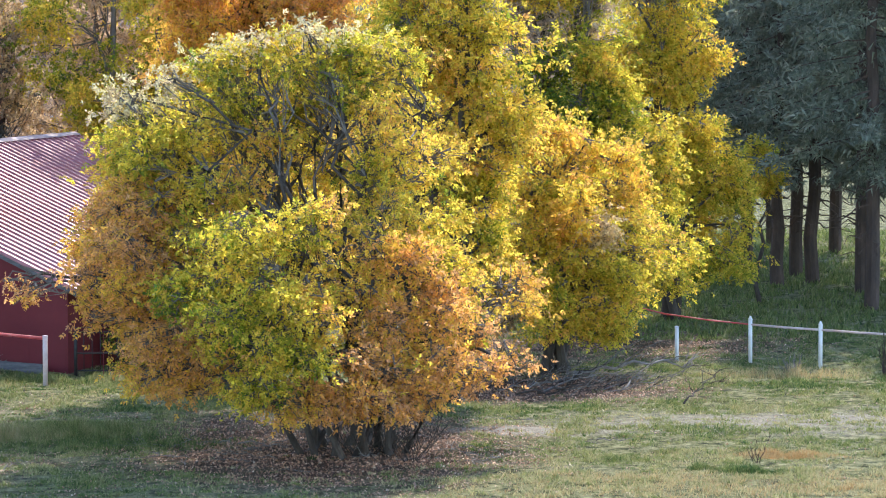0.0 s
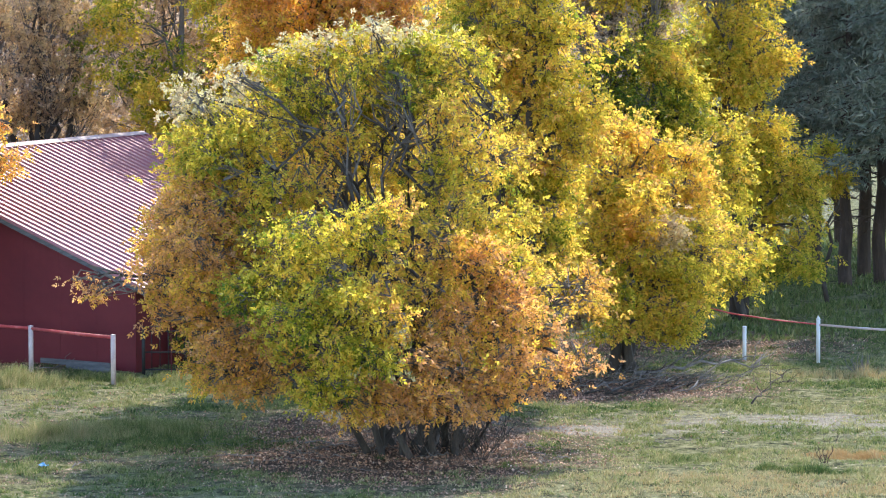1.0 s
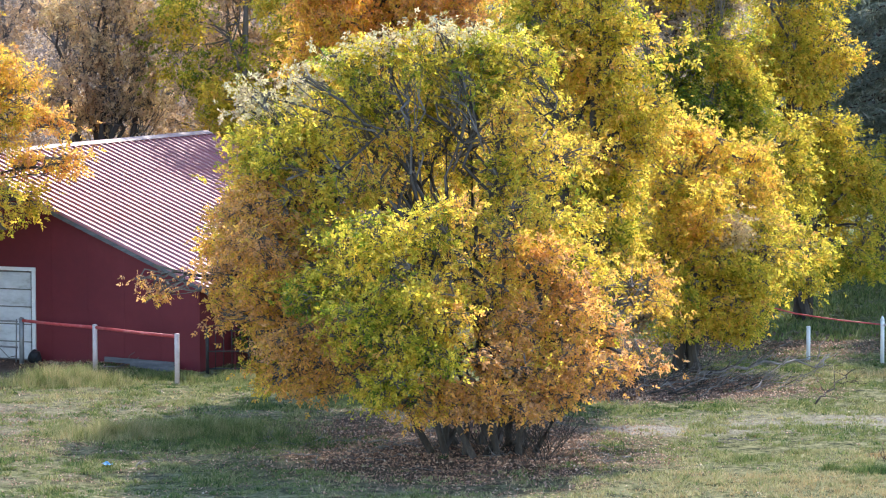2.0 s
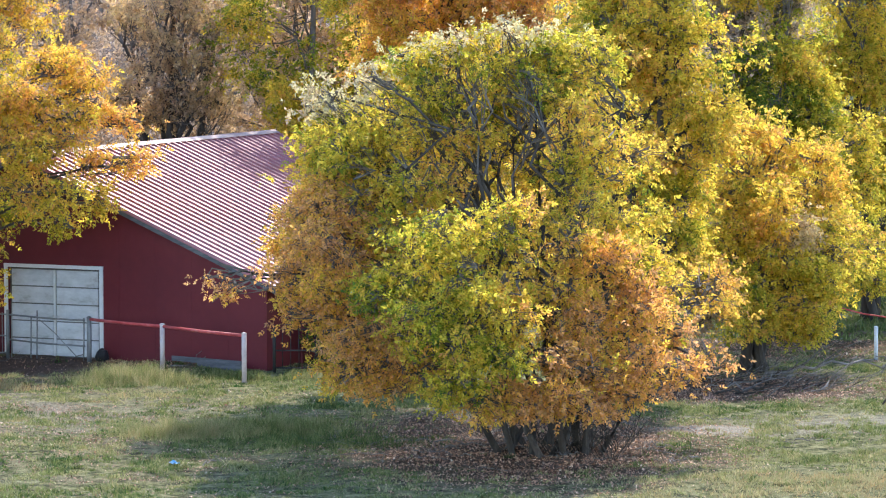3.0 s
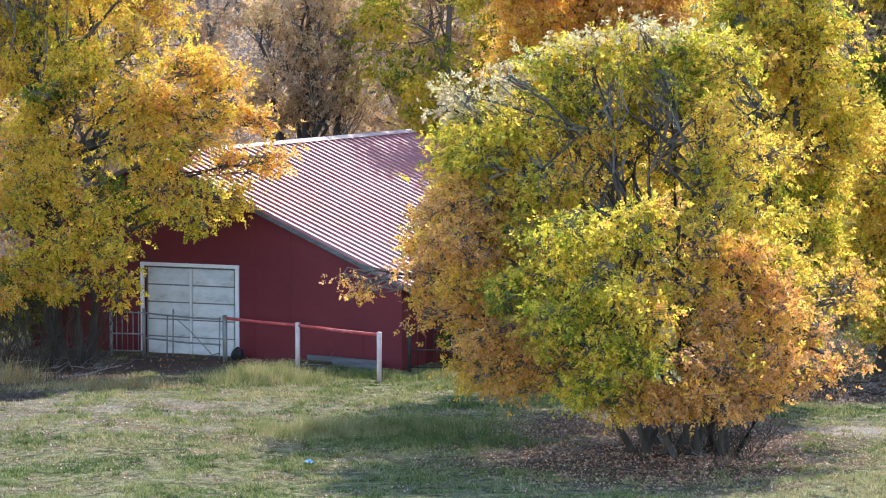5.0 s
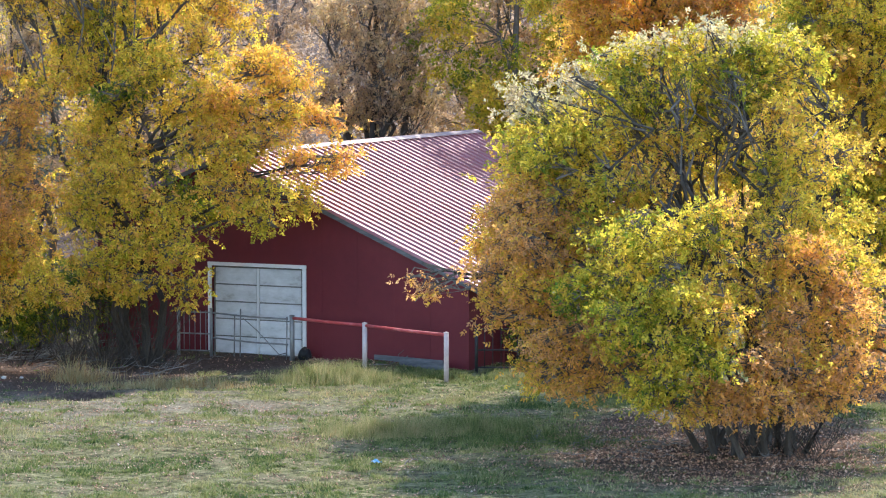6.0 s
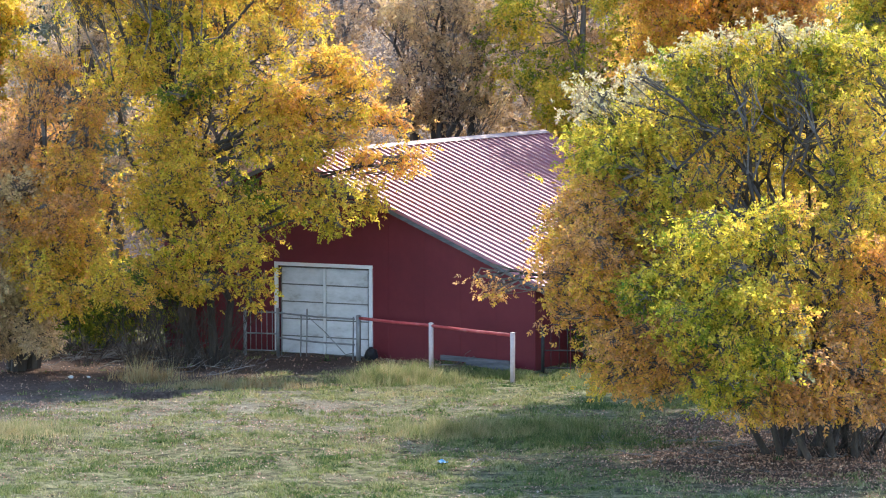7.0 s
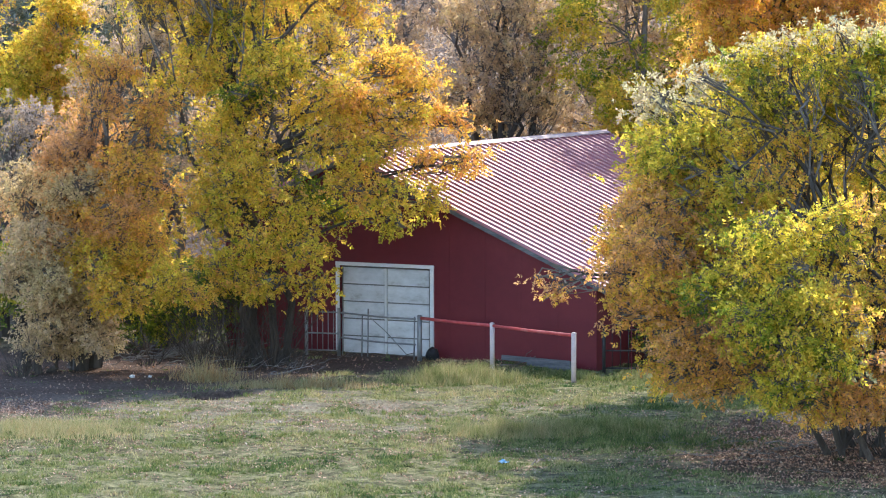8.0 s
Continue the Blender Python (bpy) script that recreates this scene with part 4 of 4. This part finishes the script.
WOOD_MIDDLE = [(-2.9, 113, 12, 2.3, 0.5, 1, 24000), (-7.0, 116, 13, 2.8, 0.6, 1, 22000), (-12.5, 117, 13, 2.8, 0.5, 1, 18000), (1.5, 119, 13, 2.9, 0.4, 0, 18000),
               (-18, 118, 13, 3.0, 0.4, 0, 14000), (8, 119, 13, 3.0, 0.35, 0, 14000), (-21.5, 112, 12, 3.0, 0.5, 1, 11000)]
WOOD_BACK = [(-15.5, 126, 13, 3.4, 0.45, 1, 11000), (-9.5, 127, 13, 3.4, 0.7, 1, 11000), (-4, 125, 13, 3.4, 0.5, 1, 11000), (5, 128, 13, 3.4, 0.45, 0, 11000),
             (11, 127, 13, 3.2, 0.3, 0, 11000), (-20, 138, 12, 4.5, 0.5, 1, 8000), (-12, 140, 12, 4.5, 0.7, 1, 8000), (-5, 138, 12, 4.5, 0.6, 1, 8000),
             (2, 141, 12, 4.5, 0.6, 1, 8000), (8.5, 139, 12, 4.5, 0.3, 0, 8000), (13, 146, 12, 4.5, 0.3, 0, 8000)]
for k, (x, y, h, w, tone, dry, n) in enumerate(WOOD_FRONT + WOOD_MIDDLE + WOOD_BACK):
    wood_tree("wood_tree", "tan half-bare tree in the wood behind the barn" if dry else ("orange autumn tree in the wood" if tone > 0.6 else "yellow-green autumn tree in the wood"),
              x, y, h, w, tone + (0.08 if dry else 0.0), n, leaf_dry if dry else leaf_autumn, 40 + k)


def pine(x, y, height, seed, low=3.4, lean=0.0):
    rng = np.random.default_rng(seed)
    base = thing("pine_tree", "tall dark pine with a bare lower trunk", "tree", (x, y, float(ground_z(x, y)) - 0.03), group="dark pines")
    top = np.array([lean, 0, height])
    path = wander(rng, (0, 0, 0), top, 14, 0.06)
    r = np.linspace(0.2, 0.04, 14)
    finish("trunk", face_mesh("trunk", tube_faces(path, r, 9)), bark_pine, base, smooth=True)
    twigs, at, ax, big = [], [], [], []
    n = int((height - 1.6) * 7)
    for k in range(n):
        z = 1.6 + (height - 1.8) * k / n
        live = z > low
        reach = (1.1 if not live else 2.6 * (1 - (z / height) ** 2) + 0.5) * rng.uniform(0.6, 1.1)
        a = rng.uniform(0, 2 * math.pi)
        s = np.array([np.interp(z, path[:, 2], path[:, 0]), np.interp(z, path[:, 2], path[:, 1]), z])
        e = s + np.array([math.cos(a) * reach, math.sin(a) * reach, -0.25 * reach + rng.normal(0, 0.15)])
        line = wander(rng, s, e, 6, 0.06)
        twigs.append(tube_faces(line, np.linspace(0.03, 0.008, 6), 3))
        if live:
            seen = z < 9.5
            m = int(reach * (120 if seen else 34))
            u = rng.uniform(0.2, 1.0, m)
            q = s + (e - s) * u[:, None] + rng.normal(0, 0.17, (m, 3)) * np.array([1, 1, 0.6]) - np.array([0, 0, 0.08])
            at.append(q)
            ax.append(rng.normal(size=(m, 3)) + np.array([0, 0, -0.4]) + (e - s) * 0.25)
            big.append(np.full(m, 0.23 if seen else 0.5))
    finish("dead_twig_tangle", face_mesh("dead_twig_tangle", np.concatenate(twigs)), bark_pine, base)["kind"] = "stuff"
    at, ax = np.concatenate(at), np.concatenate(ax)
    f = leaf_faces(rng, at, ax, np.concatenate(big) * rng.uniform(0.7, 1.3, len(at)), 0.24)
    finish("crown", face_mesh("crown", f, np.clip(rng.normal(0.45, 0.2, len(at)), 0, 1)), needle, base)


for k, (x, y, h) in enumerate(((16.2, 106.8, 9), (17.3, 110.6, 15), (17.3, 107.6, 13), (19.7, 118.4, 16), (18.1, 104.4, 15), (17.5, 99.5, 12), (16.5, 114.8, 13),
                               (20.5, 108, 15), (21, 101.5, 14), (22.5, 113, 16), (18.5, 123, 17), (24, 105, 15), (15.6, 121, 12), (-15.4, 100.5, 9), (-17.6, 103, 9))):
    pine(x, y, h + (1 if k < 2 else 4 if k < 4 or k == 12 else 0 if k > 12 else 6), 70 + k)

# ---- the barn ----
BARN_TURN = -26.0
LEFT, RIGHT, RIDGE, LONG = -3.0, 6.6, 0.35, 12.2
EAVE_Z, SLOPE = 1.82, 0.424
RIDGE_Z = EAVE_Z + SLOPE * (RIGHT - RIDGE)


def build_barn():
    barn = thing("barn", "red barn with a ribbed red metal roof and a white door", "barn", (-8.35, 89.33, 0), BARN_TURN)
    th, zb = 0.14, -0.4
    dx0, dx1, dz = 0.06, 2.42, 2.0
    # front gable with the door's opening
    bm = bmesh.new()

    def prism(pts, y0, y1):
        a = [bm.verts.new((px, y0, pz)) for px, pz in pts]
        b = [bm.verts.new((px, y1, pz)) for px, pz in pts]
        bm.faces.new(a)
        bm.faces.new(b[::-1])
        for i in range(len(pts)):
            j = (i + 1) % len(pts)
            bm.faces.new((a[j], a[i], b[i], b[j]))

    def top(px):
        return RIDGE_Z - SLOPE * abs(px - RIDGE) - 0.02

    prism([(LEFT, zb), (dx0, zb), (dx0, top(dx0)), (LEFT, top(LEFT))], 0, th)
    prism([(dx0, dz), (dx1, dz), (dx1, top(dx1)), (RIDGE, top(RIDGE)), (dx0, top(dx0))], 0, th)
    prism([(dx1, zb), (RIGHT, zb), (RIGHT, top(RIGHT)), (dx1, top(dx1))], 0, th)
    bmesh.ops.recalc_face_normals(bm, faces=bm.faces)
    part("front_wall", bm, red_paint, barn)
    bm = bmesh.new()
    prism([(LEFT, zb), (RIGHT, zb), (RIGHT, top(RIGHT)), (RIDGE, top(RIDGE)), (LEFT, top(LEFT))], LONG - th, LONG)
    bmesh.ops.recalc_face_normals(bm, faces=bm.faces)
    part("back_wall", bm, red_paint, barn)
    for sx in (LEFT, RIGHT - th):
        part("side_wall", box(bmesh.new(), sx + th / 2, LONG / 2, (zb + top(sx + th / 2) - 0.1) / 2, th, LONG - 2 * th, top(sx + th / 2) - 0.1 - zb), red_paint, barn)
    # faint seams of the wall sheets
    for k in range(14):
        px = LEFT + 0.45 + k * 0.91
        if dx0 - 0.1 < px < dx1 + 0.1:
            continue
        z1 = top(px) - 0.05
        part("wall_batten", box(bmesh.new(), px, -0.002, (zb + z1) / 2, 0.018, 0.004, z1 - zb), red_paint, barn)
    # roof slopes: sheet, ribs from ridge to eave
    over, front, back = 0.3, -0.14, LONG + 0.2
    for side, edge in ((1, RIGHT + over), (-1, LEFT - over)):
        run = abs(edge - RIDGE)
        ang = math.atan(SLOPE)
        m = Matrix.Translation((RIDGE, 0, RIDGE_Z + 0.02)) @ Matrix.Rotation(ang * side, 4, "Y")
        ln = run / math.cos(ang)
        sheet = part("roof_slope", box(bmesh.new(), side * ln / 2, (front + back) / 2, 0.02, ln, back - front, 0.03, m=m), roof_red, barn)
        rib = bmesh.new()
        w = [(-0.042, 0.034), (-0.024, 0.078), (0.024, 0.078), (0.042, 0.034)]
        a = [rib.verts.new((0, py, pz)) for py, pz in w]
        b = [rib.verts.new((side * ln, py, pz)) for py, pz in w]
        for i in range(3):
            rib.faces.new((a[i], b[i], b[i + 1], a[i + 1]))
        rib.faces.new(a)
        rib.faces.new(b[::-1])
        bmesh.ops.recalc_face_normals(rib, faces=rib.faces)
        me = bpy.data.meshes.new("rib")
        rib.to_mesh(me)
        rib.free()
        me.materials.append(roof_red)
        count = int((back - front) / 0.3)
        for k in range(count + 1):
            o = new("rib", me)
            o.parent = sheet
            o.matrix_basis = m @ Matrix.Translation((0, front + 0.05 + k * (back - front - 0.1) / count, 0))
        part("rake_board", box(bmesh.new(), side * ln / 2, front + 0.02, -0.035, ln, 0.04, 0.09, m=m), plank_wood, barn, "grey weathered board along the roof edge")
        part("eave_board", box(bmesh.new(), side * (ln - 0.03), (front + back) / 2, -0.05, 0.04, back - front - 0.1, 0.1, m=m), plank_wood, barn)
    cap = bmesh.new()
    for side in (1, -1):
        m = Matrix.Translation((RIDGE, 0, RIDGE_Z + 0.105)) @ Matrix.Rotation(math.atan(SLOPE) * side, 4, "Y")
        box(cap, side * 0.085, (front + back) / 2, 0.0, 0.19, back - front + 0.06, 0.012, m=m)
    part("ridge_cap", cap, cap_steel, barn, "pale metal ridge cap")
    # white sectional door: two columns of panels in a frame
    door = part("door", box(bmesh.new(), (dx0 + dx1) / 2, 0.09, dz / 2, dx1 - dx0 - 0.02, 0.04, dz - 0.02), dirty_gap_shade_paint, barn, "weathered white panelled garage door")
    rows, cols = 5, 2
    pw, ph = (dx1 - dx0 - 0.16) / cols, (dz - 0.05) / rows
    for i in range(rows):
        for j in range(cols):
            cx = dx0 + 0.05 + pw * (j + 0.5) + 0.06 * j
            part("door_panel", box(bmesh.new(), cx, 0.055, 0.03 + ph * (i + 0.5), pw - 0.03, 0.03, ph - 0.03, 0.006), door_paint, door)
    part("door_stile", box(bmesh.new(), (dx0 + dx1) / 2, 0.05, dz / 2, 0.06, 0.05, dz - 0.06, 0.006), white_paint, door)
    for px in (dx0 - 0.05, dx1 + 0.05):
        part("door_jamb", box(bmesh.new(), px, -0.012, dz / 2, 0.09, 0.05, dz + 0.02, 0.005), white_paint, barn, "white door jamb")
    part("door_head", box(bmesh.new(), (dx0 + dx1) / 2, -0.014, dz + 0.05, dx1 - dx0 + 0.2, 0.05, 0.08, 0.005), white_paint, barn, "white door head")
    part("barn_floor", box(bmesh.new(), (LEFT + RIGHT) / 2, LONG / 2, -0.06, RIGHT - LEFT - 0.3, LONG - 0.3, 0.1), plank_wood, barn)


build_barn()


# ---- fences ----
def post(name, x, y, h, r, mat, label, category="fence post", group="", tip=False):
    z = float(ground_z(x, y)) - 0.05
    base = thing(name, label, category, (x, y, z), group=group)
    path, rad = [(0, 0, 0), (0, 0, h * 0.5), (0, 0, h)], [r, r, r]
    tube("shaft", path, rad, mat, base)
    tube("cap", [(0, 0, h), (0, 0, h + 0.02), (0, 0, h + (0.09 if tip else 0.035))], [r * 1.15, r * 1.1, r * 0.3], mat, base)
    return base


def pipe_fence(name, label, pts, heights, mats, rail_mat, r=0.055, rail_r=0.035, tips=False):
    """A fence: each post and each rail between them."""
    base = thing(name, label, "fence", (0, 0, 0))
    tops = []
    for (x, y), h, m in zip(pts, heights, mats):
        z = float(ground_z(x, y))
        p = tube("post", [(x, y, z - 0.1), (x, y, z + h / 2), (x, y, z + h)], [r] * 3, m, base)
        c = tube("post_cap", [(x, y, z + h), (x, y, z + h + 0.015), (x, y, z + h + (0.09 if tips else 0.03))], [r * 1.12, r * 1.1, r * 0.3], m)
        c.parent = p
        tops.append(np.array([x, y, z + h - 0.1 if tips else z + h - 0.04]))
    for a, b in zip(tops[:-1], tops[1:]):
        tube("rail", [a, (a + b) / 2 - [0, 0, 0.01], b], [rail_r] * 3, rail_mat, base)
    return base


pipe_fence("pipe_fence", "red pipe rail on faded pinkish posts beside the barn", [(-6.35, 87.33), (-4.67, 85.98), (-2.84, 84.24)], [1.0, 1.0, 1.05],
           [grey_metal, pink_pipe, pink_pipe], red_pipe)
white_fence = pipe_fence("white_fence", "white-painted pole fence across the meadow", [(12.58, 86.9), (13.97, 85.83), (15.5, 84.7), (17.0, 83.6)], [0.95] * 4,
           [white_paint] * 4, pink_pipe, 0.045, 0.026, True)
end = Vector((12.58, 86.9, float(ground_z(12.58, 86.9)) + 0.85))
tube("rail", [end, (11.7, 87.5, 0.9), (10.81, 88.0, 1.0), (9.96, 88.8, 1.17)], [0.018] * 4, red_pipe, white_fence, "faded red end rail running into the trees")
post("fence_post", 11.07, 87.89, 0.8, 0.045, white_paint, "short white post standing alone by the brush pile")


def bar_gate(name, label, a, b, height, bars, mat):
    base = thing(name, label, "gate", (0, 0, 0))
    a, b = np.array([*a, float(ground_z(*a))]), np.array([*b, float(ground_z(*b))])
    up = np.array([0, 0, 1.0])
    for e in (a, b):
        tube("gate_post", [e - up * 0.1, e + up * height / 2, e + up * (height + 0.06)], [0.04] * 3, mat, base)
    for h in (0.12, 0.5, height - 0.04):
        tube("rail", [a + up * h, (a + b) / 2 + up * h, b + up * h], [0.018] * 3, mat, base, sides=6)
    for k in range(1, bars):
        q = a + (b - a) * k / bars
        tube("bar", [q + up * 0.1, q + up * height * 0.5, q + up * height], [0.011] * 3, mat, base, sides=6)


bar_gate("iron_gate", "dark iron bar gate beside the barn", (-2.25, 86.2), (0.6, 86.6), 1.0, 16, dark_metal)
bar_gate("yard_gate", "grey bar gate panel standing ajar by the barn door", (-9.0, 88.7), (-8.25, 88.55), 1.02, 6, grey_metal)


def rail_gate():
    """A light pipe gate: two long rails, a few uprights, and a brace."""
    base = thing("pipe_gate", "light grey pipe gate before the white barn door", "gate", (0, 0, 0))
    a, b = np.array([-8.2, 88.5, float(ground_z(-8.2, 88.5))]), np.array([-6.45, 87.42, float(ground_z(-6.45, 87.42))])
    for h0, h1 in ((0.98, 0.93), (0.42, 0.36)):
        tube("rail", [a + [0, 0, h0], (a + b) / 2 + [0, 0, (h0 + h1) / 2 - 0.02], b + [0, 0, h1]], [0.02] * 3, grey_metal, base, sides=7)
    for u, h in ((0.02, 1.02), (0.28, 0.95), (0.36, 1.1), (0.98, 0.98)):
        q = a + (b - a) * u
        tube("upright", [q + [0, 0, 0.03], q + [0.01, 0, h / 2], q + [0.015, 0, h]], [0.016] * 3, grey_metal, base, sides=7)
    tube("brace", [a + (b - a) * 0.4 + [0, 0, 0.9], a + (b - a) * 0.6 + [0, 0, 0.62], a + (b - a) * 0.9 + [0, 0, 0.1]], [0.01] * 3, grey_metal, base, sides=6)


rail_gate()


# ---- loose things ----
def rough_stone(name, label, x, y, size, mat, seed, high=0.55):
    bm = bmesh.new()
    bmesh.ops.create_icosphere(bm, subdivisions=3, radius=1.0)
    for v in bm.verts:
        n = noise.noise(v.co * 1.6 + Vector((seed * 3.3, 0, 0))) * 0.35 + noise.noise(v.co * 4 + Vector((seed, 0, 0))) * 0.12
        v.co *= 1 + n
        v.co = Vector((v.co.x * size, v.co.y * size * 0.8, v.co.z * size * high))
    ob = part(name, bm, mat, None, "", True)
    ob.matrix_world = pose(x, y, float(ground_z(x, y)) + size * high * 0.6, 0, 0, seed * 50)
    return tagged(ob, label, "stone" if "stone" in name else "litter")


rough_stone("pale_stone", "pale stone lying on the dark yard soil", -12.25, 83.9, 0.065, pale_stone, 1)
rough_stone("pale_stone", "small pale stone on the dark yard soil", -11.9, 84.1, 0.05, pale_stone, 2)
rough_stone("rubbish_bag", "black plastic bag slumped against the fence post", -6.1, 87.75, 0.14, black_plastic, 3, 1.3)


def crumpled_sheet(x, y):
    """A scrap of blue plastic film, creased and flat on the grass."""
    bm = bmesh.new()
    bmesh.ops.create_grid(bm, x_segments=9, y_segments=7, size=0.075)
    for v in bm.verts:
        v.co.z = 0.05 * noise.noise(v.co * 18) + 0.035
        v.co.x *= 1 + 0.3 * noise.noise(v.co * 9 + Vector((4, 0, 0)))
    bmesh.ops.solidify(bm, geom=bm.faces[:], thickness=0.004)
    ob = part("plastic_scrap", bm, blue_plastic)
    ob.matrix_world = pose(x, y, float(ground_z(x, y)) + 0.02, 8, 0, 25)
    tagged(ob, "crumpled scrap of blue plastic on the grass", "litter")


crumpled_sheet(-3.61, 70.16)


def plank(x, y, z, ln, high, turn, tilt, label):
    bm = box(bmesh.new(), 0, 0, 0, ln, 0.05, high, 0.006)
    ob = part("plank", bm, plank_wood)
    ob.matrix_world = pose(x, y, z, 0, tilt, turn)
    tagged(ob, label, "plank", group="planks by the barn")


plank(-3.75, 86.75, 0.13, 1.75, 0.11, -28, 1.5, "long grey weathered plank leaning along the barn wall")
plank(-3.4, 86.45, 0.03, 1.2, 0.14, -25, 1.0, "short grey weathered plank at the foot of the wall")


def dead_branch(name, label, x, y, ln, girth, turn, seed, lift=0.08, forks=6, mat=None):
    """A fallen branch with side shoots."""
    rng = np.random.default_rng(seed)
    z = float(ground_z(x, y))
    base = thing(name, label, "branch", (x, y, z), turn)
    a, b = np.array([-ln / 2, 0, girth]), np.array([ln / 2, rng.normal(0, 0.1) * ln, girth + lift])
    line = wander(rng, a, b, 9, 0.03 * ln)
    line[:, 2] = np.abs(line[:, 2]) + girth
    tube("stem", line, np.linspace(girth, girth * 0.3, 9), mat or dead_wood, base, sides=7)
    for k in range(forks):
        i = rng.integers(2, 8)
        e = line[i] + np.array([rng.uniform(0.1, 0.35), rng.uniform(-0.3, 0.3), rng.uniform(0.0, 0.3)]) * ln * 0.8
        e[2] = max(e[2], 0.02)
        tube("shoot", wander(rng, line[i], e, 5, 0.02 * ln), np.linspace(girth * 0.45, girth * 0.12, 5), mat or dead_wood, base, sides=5)
    return base


dead_branch("fallen_log", "long bleached fallen limb on the brush pile", 9.7, 84.4, 3.2, 0.045, 22, 1, 0.25, 7)
for k in range(34):
    r = random.Random(200 + k)
    dead_branch("dead_branch", "bare dead branch in the brush pile under the trees", 8.4 + r.gauss(0, 1.3), 81.7 + r.gauss(0, 0.9), r.uniform(0.9, 2.2), r.uniform(0.008, 0.022), r.uniform(-70, 70), 210 + k, r.uniform(0.1, 0.6), 8, bark if k % 2 else dead_wood)
for k in range(58):
    r = random.Random(300 + k)
    dead_branch("fallen_stick", "thin dry stick lying on the brown litter", 2.4 + r.gauss(0, 2.2), 72.4 + r.gauss(0, 1.9), r.uniform(0.5, 1.5), r.uniform(0.006, 0.014), r.uniform(0, 360), 310 + k, 0.05, 3)
for k in range(12):
    r = random.Random(440 + k)
    dead_branch("brush_pile_branch", "pale dry branch in a heap under the rusty tree", -11.6 + r.gauss(0, 0.6), 88.0 + r.gauss(0, 0.4), r.uniform(1.0, 2.2), r.uniform(0.012, 0.024), r.uniform(-30, 30), 450 + k, 0.35, 8)
for k in range(14):
    r = random.Random(400 + k)
    dead_branch("yard_brush", "dry brush lying in the shaded yard", -10.4 + r.gauss(0, 2.6), 86.2 + r.gauss(0, 1.2), r.uniform(0.8, 2.0), r.uniform(0.008, 0.018), r.uniform(-40, 40), 410 + k, 0.2, 6)


def bare_shrub(name, label, x, y, height, count, seed, mat, spread=0.45):
    """A clump of upright bare twigs."""
    rng = np.random.default_rng(seed)
    base = thing(name, label, "shrub", (x, y, float(ground_z(x, y)) - 0.02))
    quads = []
    for k in range(count):
        a, ln = rng.uniform(0, 2 * math.pi), height * rng.uniform(0.5, 1.1)
        foot = np.array([math.cos(a), math.sin(a), 0]) * rng.uniform(0, 0.3) * spread
        tip = foot * 2 + np.array([math.cos(a) * ln * spread * rng.uniform(0, 1), math.sin(a) * ln * spread * rng.uniform(0, 1), ln])
        line = wander(rng, foot, tip, 6, 0.03 * ln)
        quads.append(tube_faces(line, np.linspace(0.011, 0.003, 6), 3))
        for j in range(4):
            i = rng.integers(2, 5)
            quads.append(tube_faces(wander(rng, line[i], line[i] + rng.normal(0, 0.2, 3) * ln * 0.6 + [0, 0, 0.22 * ln], 4, 0.015), np.linspace(0.006, 0.002, 4), 3))
    o = finish("twig_tangle", face_mesh("twig_tangle", np.concatenate(quads)), mat, base)
    o["kind"] = "stuff"


for k, (x, y, h, n) in enumerate(((-10.4, 86.4, 1.9, 46), (-9.5, 86.5, 2.0, 44), (-11.2, 86.6, 1.5, 34), (-14.6, 83.6, 0.9, 26), (-12.3, 86.9, 1.0, 16), (-9.0, 86.4, 0.8, 14))):
    bare_shrub("bare_shrub", "clump of bare grey-brown stems at the foot of the trees", x, y, h, n, 500 + k, bark, 0.8)
for k in range(7):
    r = random.Random(520 + k)
    bare_shrub("sucker_shoots", "thin dead shoots round the foot of the broad bush", 3.1 + r.gauss(0, 0.8), 71.4 + r.gauss(0, 0.4), 0.8, 9, 530 + k, bark, 0.9)
bare_shrub("dry_stalk", "reddish dry weed stalk standing by the white fence", 15.2, 84.6, 0.95, 14, 560, bark_pine, 0.3)
bare_shrub("dry_stalk", "thin dry weed standing in the meadow", 10.2, 69.6, 0.55, 5, 561, bark_pine, 0.4)
bare_shrub("dry_stalk", "low dry weeds beside a fence post", 13.2, 84.9, 0.45, 16, 562, dead_wood, 0.4)
